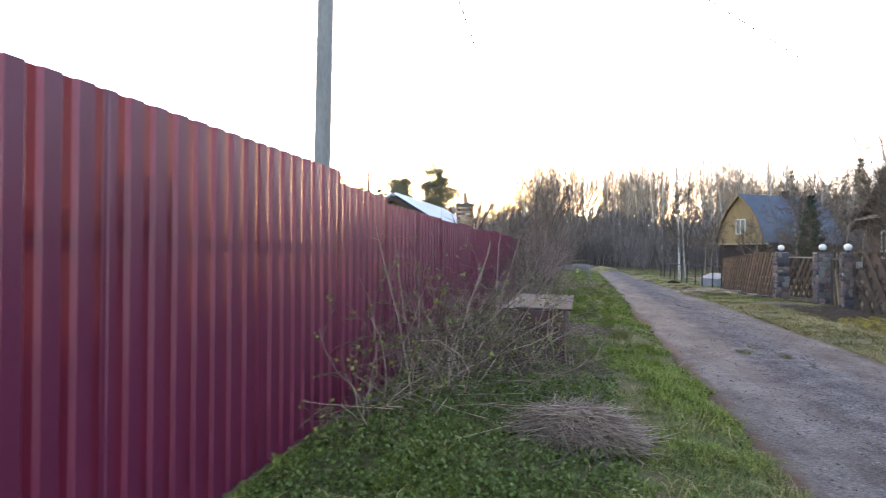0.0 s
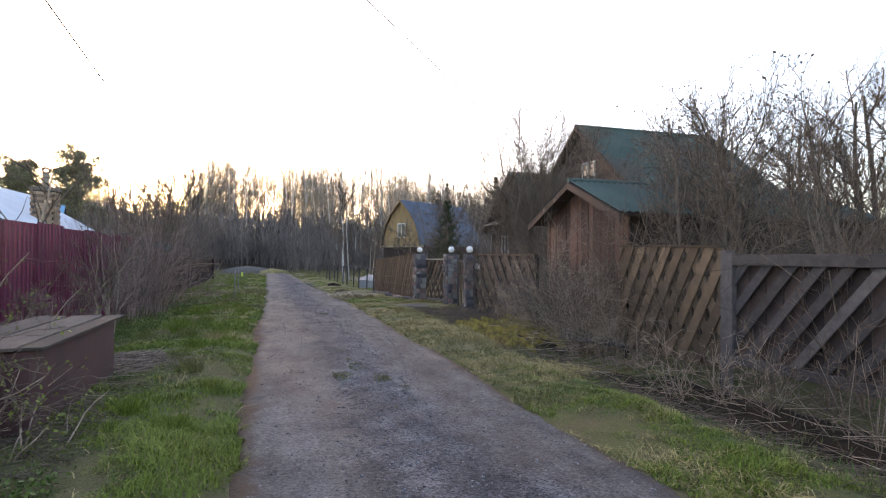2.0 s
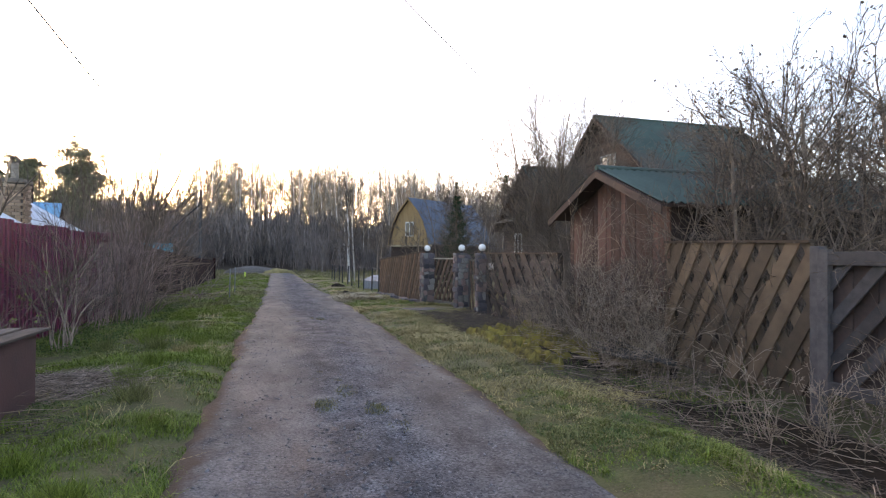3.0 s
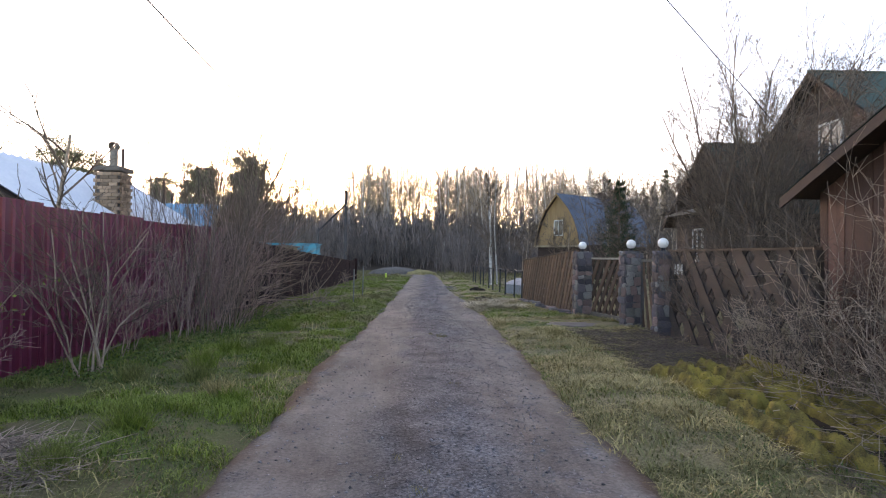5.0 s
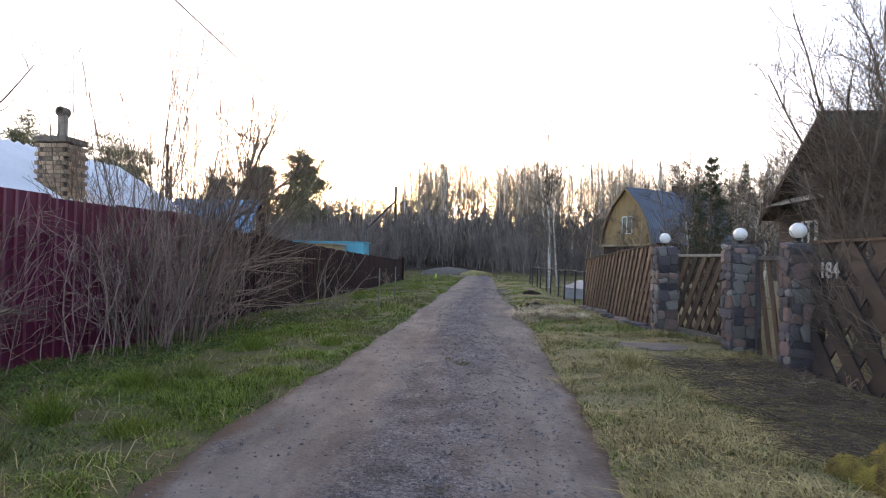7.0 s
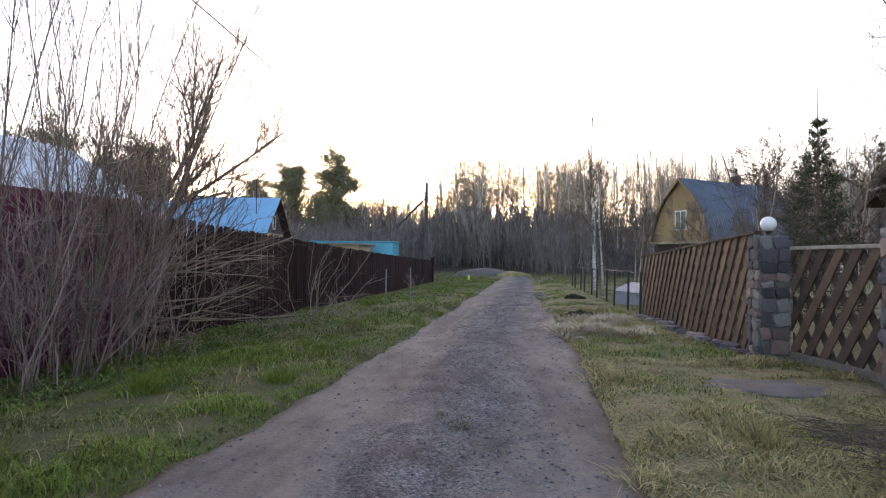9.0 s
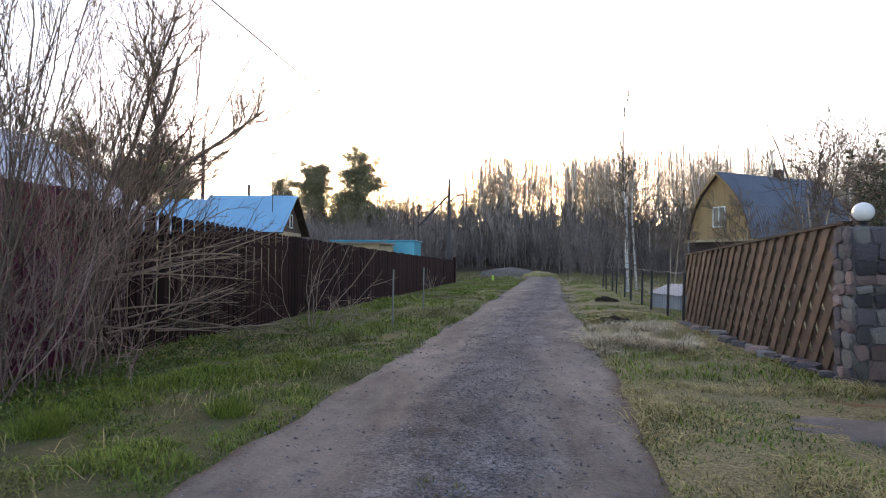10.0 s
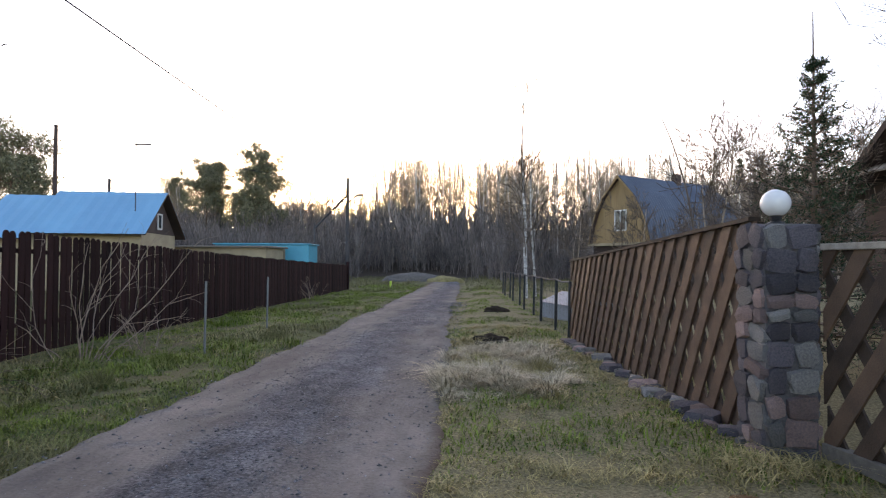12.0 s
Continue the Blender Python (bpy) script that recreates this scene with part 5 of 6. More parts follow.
# trees round the shed and gate
for x, y, h, r, ln, seed in ((8.6, 8.9, 4.4, 0.06, (0.1, 0.1), 1), (8.0, 8.5, 4.0, 0.05, (0.05, 0), 21), (9.0, 9.7, 4.3, 0.05, (0, 0.05), 22), (11.2, 9.4, 4.8, 0.07, (0.1, 0), 2), (9.4, 6.2, 4.3, 0.07, (0, 0.1), 3), (13.5, 9.0, 6.0, 0.09, (0, 0), 4), (16.5, 12.5, 6.8, 0.10, (0, 0), 5), (12.2, 5.0, 5.0, 0.09, (-0.2, 0.1), 6), (19, 14.5, 7.5, 0.11, (0, 0), 7), (21, 18.5, 7.8, 0.11, (0, 0), 8), (17.5, 8.5, 6.5, 0.1, (0, 0), 9), (9.6, 11.6, 3.6, 0.045, (0.05, 0), 10), (10.8, 13.6, 3.9, 0.05, (0, 0), 11), (15.5, 16.0, 6.4, 0.07, (0, 0), 12), (14.5, 6.5, 5.4, 0.07, (0, 0), 13), (10.4, 8.0, 3.6, 0.05, (0, 0), 14), (8.0, 9.2, 3.7, 0.05, (0, 0), 15), (9.2, 9.3, 4.4, 0.05, (0, 0), 16), (10.2, 16.0, 4.2, 0.05, (0, 0), 18), (11.6, 16.2, 5.0, 0.05, (0, 0), 20)):
    tree(np.random.default_rng(seed), h * 0.84, r, "tree", "leafless garden tree with fine twigs behind the board fence", (x, y, 0), TREE, (M_TWIG, M_TWIG), ln, "garden trees", least=0.003, leaf=(1, 0.045, 2, M_TWIG))
for k, (x, y, h) in enumerate(((9.4, 10.6, 2.9), (10.4, 9.6, 3.2), (11.8, 10.6, 3.6), (12.4, 8.0, 3.8), (10.2, 6.6, 3.2), (11.0, 7.6, 3.4), (13.8, 11.0, 4.2), (15.0, 9.6, 4.6), (13.0, 6.4, 4.0), (16.4, 10.8, 4.8), (9.0, 7.4, 2.7), (12.2, 18.6, 5.4))):
    tree(np.random.default_rng(700 + k), h, 0.05, "tree", "small twiggy leafless tree behind the board fence", (x, y, 0), TREE, (M_TWIG, M_TWIG), (0.05, 0.0), "garden trees", least=0.003)
for k, (x, y, st, h) in enumerate(((7.2, 8.3, 16, 2.0), (7.25, 9.9, 18, 2.1), (7.3, 13.6, 12, 1.8), (7.3, 14.8, 10, 1.7), (7.3, 6.0, 16, 2.1), (7.6, 7.2, 16, 2.3), (8.2, 4.6, 16, 2.5), (8.4, 15.2, 14, 2.6), (8.2, 16.4, 12, 2.6), (9.5, 8.0, 18, 2.6), (9.0, 10.0, 16, 2.6), (10.5, 7.0, 18, 2.8))):
    lv = bush(np.random.default_rng(60 + k), st, h, 28, 0.014, 0.4, [(8, 0.5, 0.5, 38, 0.3, 0.14, 0.15), (5, 0.5, 0.6, 40, 0.1, 0.15, 0.2)])
    plant("shrub", lv, M_TWIG, "overgrown leafless shrub standing behind the board fence", "bush", (x, y, 0), "garden shrubs", least=0.002)
# dry raspberry canes and brush before the right fence
for k, (x, y, st, h) in enumerate(((6.6, 10.2, 18, 1.3), (6.62, 11.2, 14, 1.2), (6.5, 13.3, 7, 0.6), (6.45, 9.2, 16, 1.2), (6.3, 5.9, 15, 1.0), (6.1, 6.9, 12, 0.8), (6.3, 4.6, 16, 1.2), (6.5, 14.6, 4, 0.35), (6.1, 8.1, 12, 0.7), (6.62, 12.0, 10, 1.0), (6.62, 10.7, 16, 1.5), (6.5, 9.7, 20, 1.5), (6.4, 5.2, 14, 1.1), (6.2, 6.4, 10, 0.9), (7.0, 12.2, 9, 1.9), (7.0, 11.2, 10, 2.2), (7.2, 10.4, 10, 2.1), (7.2, 11.8, 8, 2.2), (7.1, 9.6, 10, 1.9), (6.8, 9.9, 20, 1.5), (6.9, 11.6, 18, 1.3), (6.55, 12.4, 14, 0.95), (6.5, 11.9, 14, 1.0), (6.6, 12.8, 9, 0.8))):
    lv = bush(np.random.default_rng(90 + k), st, h, 30, 0.006, 0.34, [(6, 0.45, 0.6, 42, -0.1, 0.16, 0.15), (3, 0.45, 0.65, 42, -0.1, 0.16, 0.2)])
    plant("cane_bush", lv, M_CANE, "tangle of dry raspberry canes before the board fence", "bush", (x, y, float(ground_z(x, y))), "cane bushes by the board fence", parts=((M_TWIG, M_CANE)[k % 3 != 1], (M_TWIG, M_STEM)[k % 2]), least=0.002)


def scatter(name, n, area, length, radius, material, label, category, g, lift=0.12, drop=0.0):
    """Loose twigs or straws lying about."""
    x, y = g.uniform(area[0], area[2], n), g.uniform(area[1], area[3], n)
    a = g.random(n) * 2 * math.pi
    start = np.stack([x, y, ground_z(x, y) + drop + g.random(n) * lift], -1)
    lv = grow(g, start, np.stack([np.cos(a), np.sin(a), g.uniform(-0.15, 0.25, n)], -1), length * (0.5 + g.random(n)), np.full(n, radius), [], 4)
    lv[0][0][..., 2] = np.maximum(lv[0][0][..., 2], ground_z(lv[0][0][..., 0], lv[0][0][..., 1]) + 0.004)
    V, F = swept(lv, 3)
    return tagged(new(name, make_mesh(name, V, F, material)), label, category, kind="stuff")


scatter("fallen_twigs", 420, (5.5, 4.0, 6.8, 11.6), 0.45, 0.004, M_CANE, "fallen dry twigs covering the ditch", "twigs", g, 0.25)
scatter("brush_litter", 3200, (5.3, 12.7, 6.7, 16.2), 0.22, 0.003, M_TWIG, "dead brush and stalks on the ground by the fence", "twigs", g, 0.1)
scatter("ditch_litter", 4500, (5.2, 3.0, 6.8, 10.5), 0.16, 0.003, M_TWIG, "dark rotting stalks in the ditch", "litter", g, 0.06)
scatter("fallen_canes", 500, (-1.4, 3.6, 0.1, 9.5), 0.45, 0.004, M_CANE, "fallen dry canes under the bushes by the red fence", "twigs", g, 0.12)
scatter("leaf_debris", 2600, (-1.4, 5.6, 0.6, 8.6), 0.10, 0.003, M_TWIG, "dark debris of dead stalks under the canes", "litter", g, 0.05)


def heap(name, x, y, r, h, n, g, label):
    a, q = g.random(n) * 2 * math.pi, np.sqrt(g.random(n))
    px, py = x + r * q * np.cos(a), y + r * 0.8 * q * np.sin(a)
    z = ground_z(px, py) + h * (1 - q ** 2) * g.uniform(0.75, 1.05, n)
    b = g.random(n) * 2 * math.pi
    lv = grow(g, np.stack([px, py, z], -1), np.stack([np.cos(b), np.sin(b), g.uniform(-0.35, 0.2, n)], -1), 0.26 * (0.5 + g.random(n)), np.full(n, 0.0045), [], 4)
    V, F = swept(lv, 3)
    return tagged(new(name, make_mesh(name, V, F, M_CANE)), label, "heap", kind="stuff")


heap("dry_stalk_heap", 0.27, 3.8, 0.36, 0.24, 1900, g, "low heap of raked dry stalks on the grass")
heap("dry_grass_heap", 0.1, 9.6, 0.75, 0.07, 1600, g, "flattened pale dry grass on the verge")

# ---- conifers ----
def spruce(g, h, base, name, at, label, dens=1.0, needle=0.06, whorl=0.22, taper=1.0, group=""):
    ob = new(name)
    ob.matrix_world = pose(*at)
    tagged(ob, label, "spruce", group)
    tr = [(np.array([[(0, 0, -0.1), (0, 0, h * 0.33), (0, 0, h * 0.66), (0, 0, h)]], float), np.array([[1, 0.7, 0.4, 0.1]]) * h * 0.012)]
    V, F = swept(tr, 8)
    child("trunk", make_mesh("trunk", V, F, M_PINEBARK, True), ob)
    zs, st, wy, ln = h * 0.08, [], [], []
    while zs < h * 0.84:
        k = int(4 + g.integers(3))
        reach = base * max(1 - zs / (h * 0.86), 0.0) ** taper * g.uniform(0.8, 1.15) + 0.12
        for j in range(k):
            a = 2 * math.pi * (j + g.random()) / k
            st.append((0, 0, zs))
            up = 0.05 + 1.1 * (zs / h) ** 2
            wy.append((math.cos(a), math.sin(a), up))
            ln.append(reach * g.uniform(0.75, 1.15))
        zs += whorl * g.uniform(0.8, 1.2) * (1 + 0.9 * (zs / h) ** 3)
    lv = grow(g, st, wy, ln, [h * 0.003] * len(st), [(int(8 * dens), 0.38, 0.5, 45, -0.1, 0.06, 0.1)], 6)
    V, F = swept(lv, 3)
    tagged(child("crown", make_mesh("crown", V, F, M_PINEBARK), ob), kind="stuff")
    pts = np.concatenate([P[:, 1:].reshape(-1, 3) for P, R in lv] + [((P[:, 1:] + P[:, :-1]) / 2).reshape(-1, 3) for P, R in lv])
    V, F = leaves(g, pts, 2, needle, needle * 0.22, 0.09)
    tagged(child("foliage", make_mesh("foliage", V, F, M_NEEDLE), ob), kind="stuff")
    return ob


spruce(np.random.default_rng(5), 3.98, 0.95, "spruce", (7.95, 21.6, 0), "young dark spruce with a bare leader behind the gate", dens=1.4, needle=0.05, whorl=0.12, taper=0.95)
far_spruce = spruce(np.random.default_rng(6), 11.0, 2.2, "spruce", (-8.2, 128, 5.0), "tall spruce standing above the bare woods", 1.0, 0.34, 0.6, group="far spruces")
for x, y, z, s in ((-24, 120, 4.6, 0.75), (-19, 98, 3.6, 0.62), (-16, 90, 3.0, 0.6), (36, 110, 8, 0.9), (44, 104, 8, 1.0), (30, 118, 8, 0.8), (52, 100, 9, 1.0), (-29, 85, 3, 0.9), (-33, 90, 3, 1.0), (60, 96, 9, 1.0)):
    copy_thing(far_spruce, pose(x, y, z, 0, 0, x * 31) @ Matrix.Scale(s, 4))


def pine(g, h, name, at, label, crown=0.5, size=1.0, group=""):
    ob = new(name)
    ob.matrix_world = pose(*at)
    tagged(ob, label, "pine", group)
    lv = grow(g, [(0, 0, -0.2)], [(0.03, 0, 1)], [h], [h * 0.013], [(58, 0.30, 0.35, 62, 0.4, 0.10, 1 - crown), (8, 0.48, 0.5, 44, 0.3, 0.12, 0.25), (3, 0.5, 0.5, 45, 0.3, 0.1, 0.3)], 7)
    V, F = swept(lv[:1], 8)
    child("trunk", make_mesh("trunk", V, F, M_PINEBARK, True), ob)
    V, F = swept(lv[1:], 3, 0.01)
    tagged(child("crown", make_mesh("crown", V, F, M_PINEBARK), ob), kind="stuff")
    at_ = np.concatenate([lv[1][0][:, -2:].reshape(-1, 3), lv[2][0][:, 1:].reshape(-1, 3), lv[3][0][:, 1:].reshape(-1, 3)])
    V, F = leaves(g, at_, 9, 0.22 * size, np.array([0.26, 0.26, 0.16]) * size, 0.12, 0.5)
    tagged(child("foliage", make_mesh("foliage", V, F, M_PINENEEDLE), ob), kind="stuff")
    return ob


p1 = pine(np.random.default_rng(21), 11.0, "pine", (-19.3, 71.6, 1.8), "tall Scots pine with a broad dark crown beyond the blue roof", 0.78, group="pines", size=1.2)
p2 = pine(np.random.default_rng(22), 10.0, "pine", (-23.3, 71.2, 1.8), "slender Scots pine with a thin layered crown", 0.55, group="pines")
p1.matrix_world = p1.matrix_world @ Matrix.Scale(0.97, 4)
p2.matrix_world = p2.matrix_world @ Matrix.Scale(0.90, 4)
for x, y, s, src in ((-20.9, 44, 0.78, p1), (-24.0, 44.5, 0.80, p2), (-26.6, 44, 0.85, p1), (-31, 46, 0.8, p2), (48, 90, 0.75, p1), (38, 94, 0.62, p2), (57, 92, 0.7, p1), (29, 98, 0.55, p1), (64, 88, 0.8, p2), (-34, 86, 0.85, p1)):
    copy_thing(src, pose(x, y, float(ground_z(x, y)) - 0.2, 0, 0, 47 * x) @ Matrix.Scale(s, 4))

# ---- birch by the post fence ----
for x, y, h, r, lab in ((6.05, 36.0, 7.6, 0.075, "tall white-barked birch with fine twigs"), (6.45, 36.6, 6.2, 0.05, "slim white-barked birch beside the taller one")):
    tree(np.random.default_rng(int(h * 10)), h, r, "birch", lab, (x, y, -0.1), [(22, 0.26, 0.35, 32, 0.3, 0.10, 0.15), (6, 0.5, 0.5, 35, -0.1, 0.14, 0.2), (4, 0.5, 0.6, 35, -0.4, 0.12, 0.3)], (M_BIRCH, M_TWIG), group="birches", least=0.006)
tree(np.random.default_rng(77), 4.6, 0.03, "tree", "thin whip of a young birch near the spruce", (8.8, 27.0, 0), [(10, 0.25, 0.4, 25, 0.4, 0.08, 0.45)], (M_TWIG, M_TWIG), least=0.006)
for k, (x, y, h) in enumerate(((9.8, 29.0, 4.0), (11.5, 33.5, 4.5), (8.2, 38.5, 3.2), (15.0, 38, 5.5), (18, 41, 6.0), (9.0, 44.0, 3.0), (22, 44, 6.5), (13.0, 30.0, 4.2), (10.5, 25.5, 3.0), (16.5, 33, 5.0), (20, 36, 6.0), (9.4, 33.0, 3.0), (12.8, 37.0, 3.6), (25, 40, 6.5), (8.8, 24.2, 2.4))):
    tree(np.random.default_rng(400 + k), h, 0.035, "tree", "small leafless garden tree near the ochre house", (x, y, 0), TREE, (M_STEM, M_TWIG), (0.05, 0), "small garden trees", least=0.006)

# ---- far woods ----
def wood_tree(g, h, kind):
    if kind == 0:  # tall bare aspen
        lv = grow(g, [(0, 0, -0.5)], [(0, 0, 1)], [h], [h * 0.007], [(19, 0.30, 0.4, 44, 0.7, 0.08, 0.3), (4, 0.42, 0.6, 36, 0.3, 0.1, 0.2)], 5, 0.03, 2)
    elif kind == 1:
        lv = grow(g, [(0, 0, -0.5)], [(0.05, 0, 1)], [h * 0.95], [h * 0.009], [(20, 0.32, 0.45, 44, 0.4, 0.10, 0.25), (5, 0.45, 0.6, 38, 0.2, 0.12, 0.2)], 5, 0.04, 2)
    else:  # undergrowth
        lv = bush(g, 15, h, 7, 0.022, 2.4, [(9, 0.3, 0.7, 24, 0.4, 0.1, 0.05), (2, 0.5, 0.8, 35, 0.3, 0.1, 0.2)], n=4)
    return lv


wv = []
for k in range(9):
    gg = np.random.default_rng(300 + k)
    lv = wood_tree(gg, (11, 11, 4.5)[k % 3], k % 3)
    wv.append((swept(lv[:1], 5, 0.05) if k % 3 < 2 else swept(lv[:1], 3, 0.03), swept(lv[1:], 3, 0.018 if k % 3 == 2 else 0.0075)))


def woods(name, rows, label, g):
    """rows: variants, count, x range, y range, scale range. One mesh of trunks and twigs."""
    V0, F0, V1, F1, V2, F2, s0, s1, s2 = [], [], [], [], [], [], 0, 0, 0
    for kinds, n, x0, x1, y0, y1, a, b in rows:
        for _ in range(n):
            pick = int(g.choice(kinds))
            (tv, tf), (bv, bf) = wv[pick]
            low = pick % 3 == 2
            x, y = g.uniform(x0, x1), g.uniform(y0, y1)
            s, t = g.uniform(a, b) * (0.72 if x < -9 and not low else 1.0), g.random() * 6.28
            M = np.array([[math.cos(t), -math.sin(t), 0], [math.sin(t), math.cos(t), 0], [0, 0, 1]]) * s
            o = np.array([x, y, float(ground_z(x, y))])
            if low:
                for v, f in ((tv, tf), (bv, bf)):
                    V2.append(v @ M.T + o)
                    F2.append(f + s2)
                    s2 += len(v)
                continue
            V0.append(tv @ M.T + o)
            F0.append(tf + s0)
            s0 += len(tv)
            V1.append(bv @ M.T + o)
            F1.append(bf + s1)
            s1 += len(bv)
    ob = new(name)
    tagged(ob, label, "woods", kind="stuff")
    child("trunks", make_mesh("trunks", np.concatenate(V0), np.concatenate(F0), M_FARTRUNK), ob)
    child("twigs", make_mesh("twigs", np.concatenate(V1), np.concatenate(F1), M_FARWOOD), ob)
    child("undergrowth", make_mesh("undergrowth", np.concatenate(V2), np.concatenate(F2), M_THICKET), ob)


g = np.random.default_rng(31)
woods("woods", [
    ([0, 3, 6, 1], 120, -32, 30, 74, 92, 0.9, 1.04),
    ([0, 3, 6, 4], 190, -30, 32, 92, 122, 1.0, 1.15),
    ([1, 4, 7, 3], 120, 24, 78, 74, 120, 0.65, 0.95),
    ([0, 3, 6], 80, -9, 15, 92, 108, 1.0, 1.15),
    ([2, 5, 8], 70, 24, 78, 70, 112, 1.2, 1.7),
    ([1, 4, 7], 14, 9, 34, 56, 74, 0.55, 0.8),
    ([2, 5, 8], 120, -34, 40, 64, 80, 0.8, 1.15),
    ([2, 5, 8], 26, -30, -5.5, 55, 62, 0.6, 0.9),
    ([2, 5, 8], 36, 4.5, 34, 54, 62, 0.55, 0.85),
    ([2, 5, 8], 10, -7, 6, 62, 66, 0.7, 0.95),
    ([2, 5, 8], 90, -34, 40, 78, 112, 1.0, 1.4),
    ([2, 5, 8], 26, 20, 55, 52, 78, 0.8, 1.1),
    ([2, 5, 8], 30, -40, -8, 50, 66, 0.6, 0.9),
    ([1, 4, 7], 22, -42, -10, 62, 84, 0.5, 0.75),
    ([1, 4, 7, 0], 14, 20, 34, 22, 48, 0.6, 0.85),
], "bare deciduous woods behind the village", g)


# ---- grass ----
def patchy(x, y, size, seed):
    """Smooth random field, 0 to 1, with spots of about that size."""
    t = np.random.default_rng(seed).random((256, 256))
    u, v = x / size + 60.0, y / size + 60.0
    i, j = np.floor(u).astype(int), np.floor(v).astype(int)
    a, b = ease(0, 1, u - i), ease(0, 1, v - j)
    w = lambda p, q: t[p % 256, q % 256]
    return (w(i, j) * (1 - a) + w(i + 1, j) * a) * (1 - b) + (w(i, j + 1) * (1 - a) + w(i + 1, j + 1) * a) * b


def blades(name, n, area, height, width, material, label, g, keep=None, bendy=0.5, near=None, clumps=11, gaps=0.0):
    x = g.uniform(area[0], area[2], n)
    u = g.random(n)
    y = area[1] + (area[3] - area[1]) * (u ** near if near else u)
    field = 0.5 * patchy(x, y, 0.55, clumps) + 0.3 * patchy(x, y, 0.2, clumps + 1) + 0.2 * patchy(x, y, 0.09, clumps + 2)
    ok = (keep(x, y) if keep else np.ones(n, bool)) & (g.random(n) < (field - gaps) * 4)
    x, y, field = x[ok], y[ok], field[ok]
    n = len(x)
    h = height * (0.25 + 2.3 * ease(0.3, 0.85, field)) * (0.45 + 0.8 * g.random(n))
    a = g.random(n) * 5.0 + 9 * patchy(x, y, 0.3, clumps + 3)
    b = bendy * (0.3 + g.random(n))
    d = np.stack([np.cos(a), np.sin(a), np.zeros(n)], -1)
    s = np.stack([-np.sin(a), np.cos(a), np.zeros(n)], -1) * (width * (0.6 + 0.8 * g.random(n)))[:, None]
    o = np.stack([x, y, ground_z(x, y) - 0.01], -1)
    up = np.array([0, 0, 1.0])
    m = o + d * (h * b * 0.35)[:, None] + up * (h * 0.6)[:, None]
    t = o + d * (h * b)[:, None] + up * h[:, None] * (1 - 0.25 * np.minimum(b, 1.6))[:, None]
    V = np.stack([o - s, o + s, m + s * 0.8, m - s * 0.8, t], 1).reshape(-1, 3)
    i = np.arange(n)[:, None] * 5
    F = np.concatenate([i + [0, 1, 2], i + [0, 2, 3], i + [3, 2, 4]])
    return tagged(new(name, make_mesh(name, V, F, material)), label, "grass", kind="stuff")


def left_of_road(x, y):
    return x < 1.5 + 0.15 * ease(14, 18, y) + 0.035 * np.sin(1.3 * y + 0.4) - 0.04 + 0.16 * patchy(x, y, 0.16, 3)


def right_of_road(x, y):
    return x > 4.16 - 0.55 * ease(16, 32, y) + 0.035 * np.sin(1.3 * y + 2.1) - 0.2 * patchy(x, y, 0.16, 4)


def off_pad(x, y):
    return (np.hypot((x - 6.0) / 0.95, (y - 17.45) / 0.42) > 0.55 + 0.6 * patchy(x, y, 0.12, 8)) & (np.hypot((x - 6.15) / 0.5, (y - 18.2) / 0.36) > 1.3 * patchy(x, y, 0.06, 9)) & ~((x > 5.32) & (y < 13.2) & (y > 9.9))


g = np.random.default_rng(51)
nofill = lambda x, y: left_of_road(x, y) & ~((x < 0.35) & (y > 5.9) & (y < 8.1) & (g.random(len(x)) < 0.8))
blades("grass", 230000, (-1.5, 2.2, 1.7, 20), 0.046, 0.0028, M_GRASS, "lush tufted green grass on the verge", g, nofill, 1.1, near=1.1, gaps=0.08)
blades("grass", 170000, (-1.5, 2.2, 1.7, 24), 0.024, 0.003, M_WEED, "short dark undergrowth of the verge", g, nofill, bendy=1.3, near=1.25, clumps=61, gaps=-0.5)
blades("grass", 70000, (-1.5, 20, 1.85, 46), 0.065, 0.005, M_GRASS, "green grass on the verge along the picket fence", g, left_of_road, 1.0, near=1.3, gaps=0.2)
blades("grass", 70000, (4.0, 2.0, 5.5, 10), 0.032, 0.003, M_GRASS, "short green grass edging the lane", g, right_of_road, 1.1, gaps=-0.25)
blades("grass", 110000, (3.4, 8, 6.8, 45), 0.034, 0.0045, M_GRASS, "patchy green grass before the gate", g, lambda x, y: off_pad(x, y) & right_of_road(x, y), 1.1, near=1.2, gaps=0.22)
blades("dry_grass", 130000, (3.5, 8.0, 6.7, 26), 0.055, 0.003, M_STRAW, "matted pale dry grass before the gate", g, lambda x, y: off_pad(x, y) & right_of_road(x, y) & ~((y < 10.5) & (g.random(len(x)) < 0.6)), 2.2, clumps=31, near=1.1, gaps=0.12)
blades("dry_grass", 12000, (4.0, 2.5, 5.4, 8.5), 0.04, 0.0028, M_STRAW, "dry blades in the green edging grass", g, right_of_road, 2.2, clumps=31, gaps=0.3)
blades("dry_grass", 36000, (3.7, 20.3, 5.5, 23.4), 0.12, 0.0034, M_STRAWPALE, "matted heap of straw-coloured grass by the lane", g, lambda x, y: right_of_road(x, y) & (np.hypot((x - 4.5) / 0.95, (y - 21.8) / 1.6) < 0.8 + 0.4 * patchy(x, y, 0.4, 5)), 2.0, clumps=41)
blades("dry_grass", 15000, (-1.5, 2.2, 1.6, 30), 0.07, 0.0028, M_STRAW, "dry stalks among the green grass", g, nofill, 1.8, clumps=51, gaps=0.42)
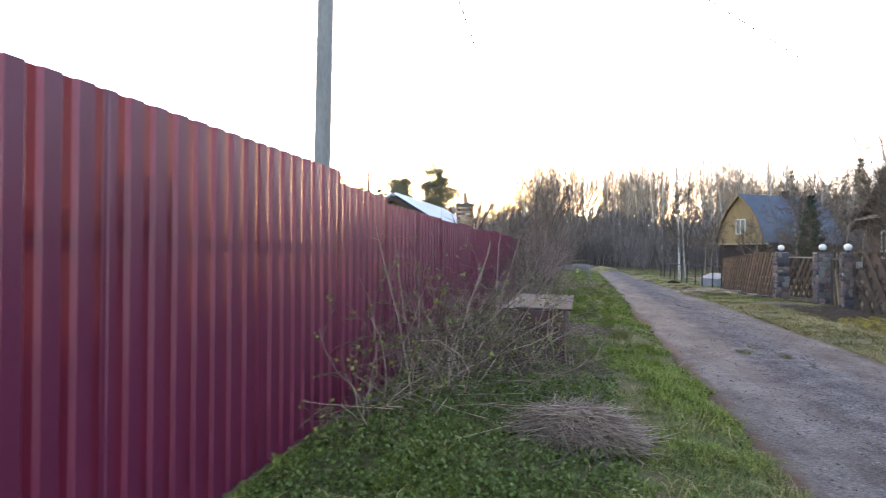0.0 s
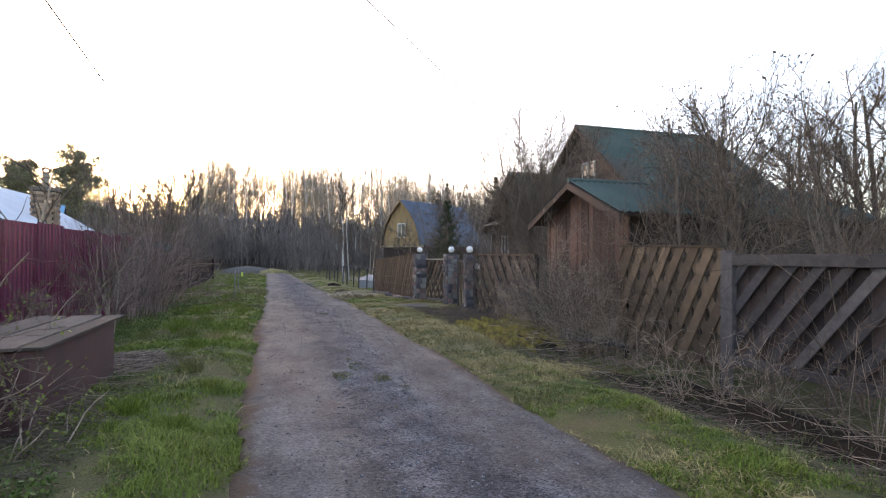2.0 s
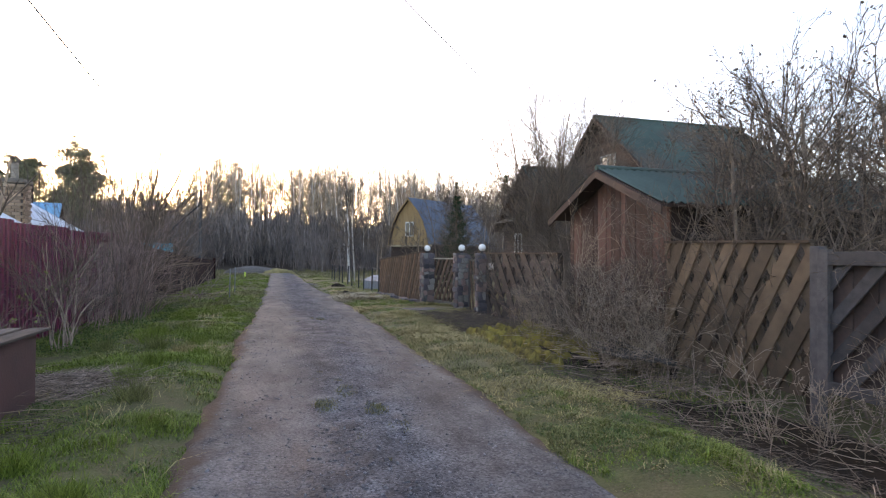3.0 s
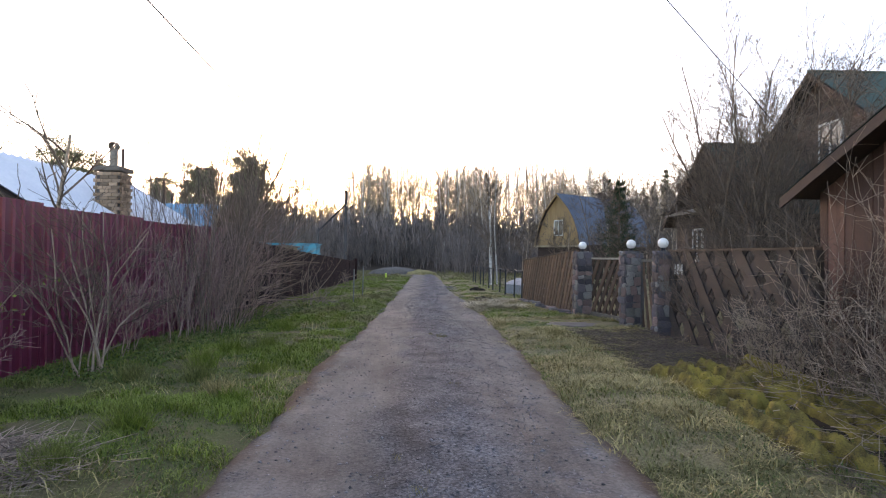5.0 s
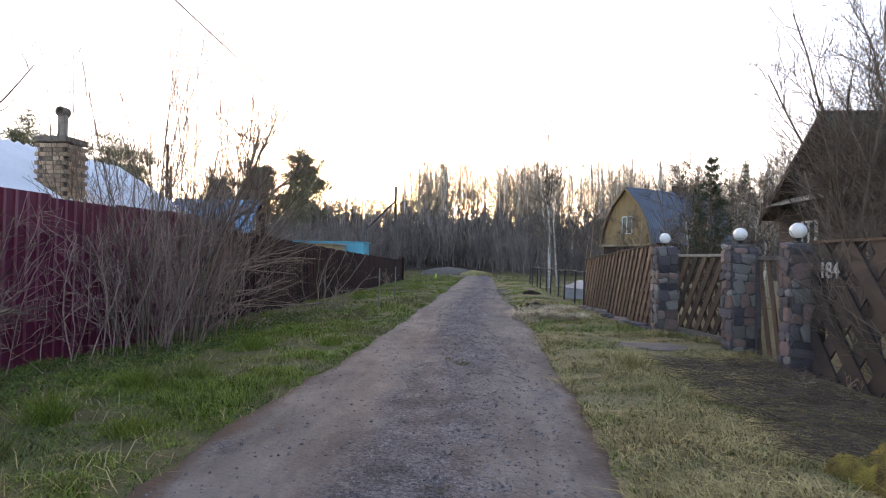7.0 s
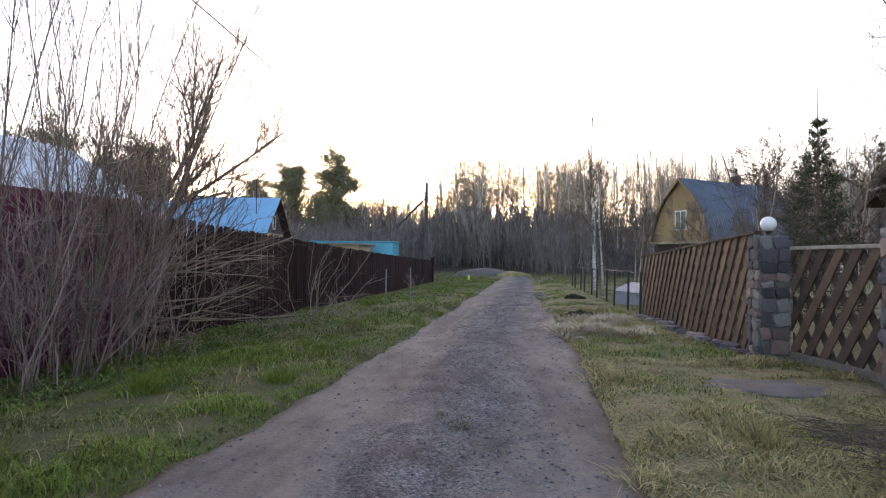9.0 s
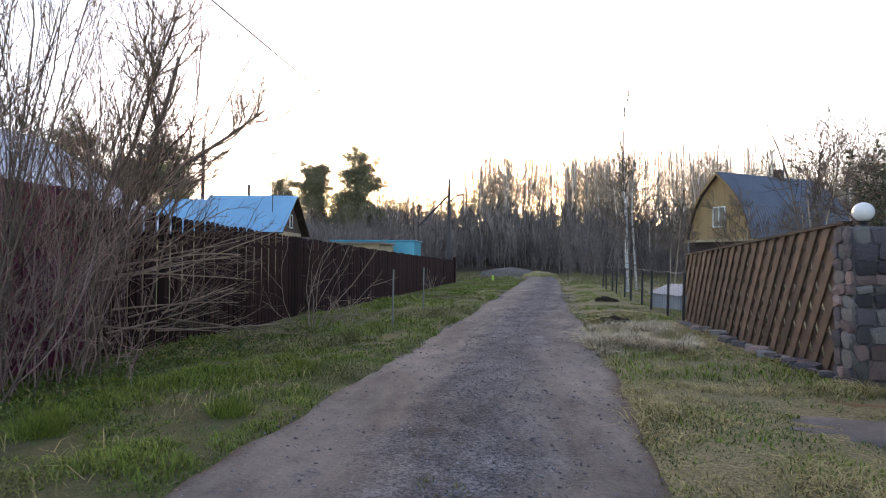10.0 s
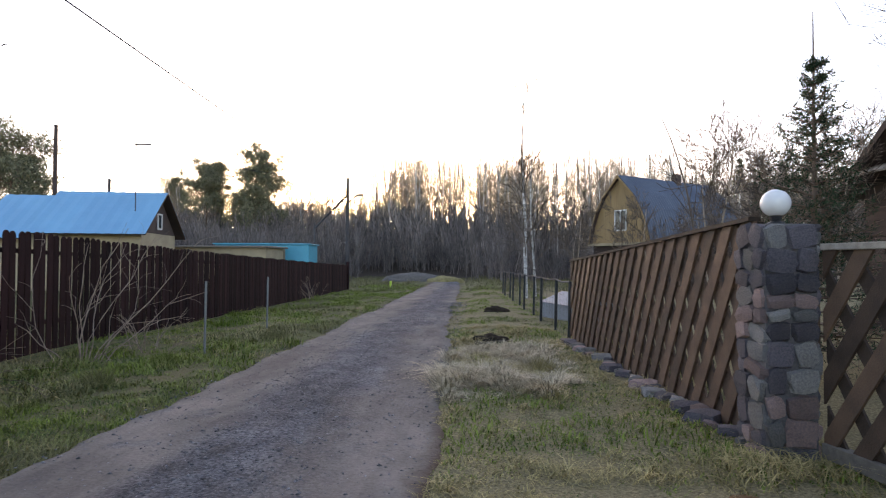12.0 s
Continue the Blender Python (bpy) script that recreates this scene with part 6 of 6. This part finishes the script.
blades("meadow", 34000, (-7, 40, 12, 60), 0.09, 0.012, M_STRAWDARK, "rough grass beyond the end of the fences", g, lambda x, y: (np.abs(x - 2.5 + 0.0012 * np.maximum(y - 30, 0) ** 2) > 1.4))
blades("grass", 60000, (4.0, 2.0, 5.7, 10), 0.020, 0.003, M_WEED, "short dark undergrowth by the ditch", g, right_of_road, bendy=1.3, clumps=61, gaps=-0.5)
blades("grass", 60000, (3.6, 8.5, 6.6, 26), 0.020, 0.0032, M_WEED, "fine low growth among the dead grass", g, lambda x, y: off_pad(x, y) & right_of_road(x, y), 1.3, near=1.2, clumps=71, gaps=-0.2)
blades("ditch_grass", 7000, (5.2, 2.0, 6.9, 11), 0.07, 0.003, M_WEED, "sparse dark green growth in the ditch", g)
# broad weeds under the canes and bushes
n = 2600
c = np.concatenate([np.stack([g.uniform(-1.4, 0.6, n), g.uniform(2.4, 5.6, n)], -1), np.stack([g.uniform(-1.45, -0.2, 1500), g.uniform(12, 21, 1500)], -1)])
V, F = leaves(g, np.concatenate([c, (ground_z(c[:, 0], c[:, 1]) + 0.04)[:, None]], 1), 8, 0.026, 0.024, 0.38, 0.3)
tagged(new("weeds", make_mesh("weeds", V, F, M_WEED)), "low dark green broad-leaved weeds by the fence", "weeds", kind="stuff")


def tuft(at, h, n, material, label, g):
    a, s = g.random(n) * 2 * math.pi, np.radians(50 * np.sqrt(g.random(n)))
    start = np.stack([at[0] + 0.07 * g.normal(0, 1, n), at[1] + 0.07 * g.normal(0, 1, n), np.full(n, float(ground_z(*at)) - 0.01)], -1)
    lv = grow(g, start, np.stack([np.sin(s) * np.cos(a), np.sin(s) * np.sin(a), np.cos(s)], -1), h * (0.6 + 0.6 * g.random(n)), np.full(n, 0.0032), [], 5)
    V, F = swept(lv, 3)
    tagged(new("grass_tuft", make_mesh("grass_tuft", V, F, material)), label, "grass tuft", "grass tufts", "stuff")


for x, y, h in ((0.45, 12.2, 0.22), (0.75, 10.3, 0.20), (0.9, 8.9, 0.18), (0.5, 14.5, 0.2), (1.1, 17.0, 0.16), (0.7, 20.5, 0.2), (1.05, 6.6, 0.15), (0.9, 12.9, 0.16), (1.1, 24.0, 0.16), (0.2, 13.0, 0.24), (-0.2, 12.2, 0.2), (0.1, 14.2, 0.2), (0.6, 7.2, 0.15), (1.15, 8.2, 0.12), (0.7, 9.6, 0.16), (1.1, 11.3, 0.13), (0.3, 16.2, 0.2), (0.9, 18.6, 0.15), (0.5, 22.0, 0.17)):
    tuft((x, y), h, 260, M_GRASS, "thick tuft of fresh green grass", g)
for x, y in ((0.9, 11.6), (4.9, 15.6), (5.0, 21.5)):
    tuft((x, y), 0.18, 200, M_STRAW, "tuft of bleached dry grass", g)

# stones lying on the lane
n = 70000
x, y = g.uniform(1.6, 4.0, n), 2.5 + 30 * g.random(n) ** 1.1
mid = np.abs(x - 3.0 + 0.4 * np.sin(0.35 * y)) < 0.45
keep = mid | (g.random(n) < 0.3)
x, y = x[keep], y[keep]
r = 0.003 + 0.013 * g.random(len(x)) ** 4
octa = np.array([(1, 0, 0), (0, 1, 0), (-1, 0, 0), (0, -1, 0), (0, 0, 0.7), (0, 0, -0.6)], float)
V = np.stack([x, y, road_z(x, y)], -1)[:, None] + octa * r[:, None, None] * g.uniform(0.6, 1.4, (len(x), 6, 1))
F = np.arange(len(x))[:, None, None] * 6 + np.array([(0, 1, 4), (1, 2, 4), (2, 3, 4), (3, 0, 4), (1, 0, 5), (2, 1, 5), (3, 2, 5), (0, 3, 5)])
tagged(new("loose_gravel", make_mesh("loose_gravel", V.reshape(-1, 3), F.reshape(-1, 3), M_GRAVELLOOSE)), "loose crushed stone on the lane", "gravel", kind="stuff")
# grass growing through the middle of the lane
g = np.random.default_rng(52)
cx, cy, rr = g.uniform(2.5, 3.1, 26), g.uniform(4, 16, 26), g.uniform(0.06, 0.22, 26)


def tufted(x, y):
    hit = np.zeros(len(x), bool)
    for a, b, r in zip(cx, cy, rr):
        hit |= (np.hypot((x - a) * 1.5, (y - b) * 0.7) < r * (0.6 + 0.4 * g.random(len(x))))
    return hit


ob = blades("lane_grass", 90000, (2.2, 3.6, 3.4, 17), 0.022, 0.003, M_STRAWDARK, "thin grass growing in the middle of the lane", g, tufted)
ob.location.z = 0.07
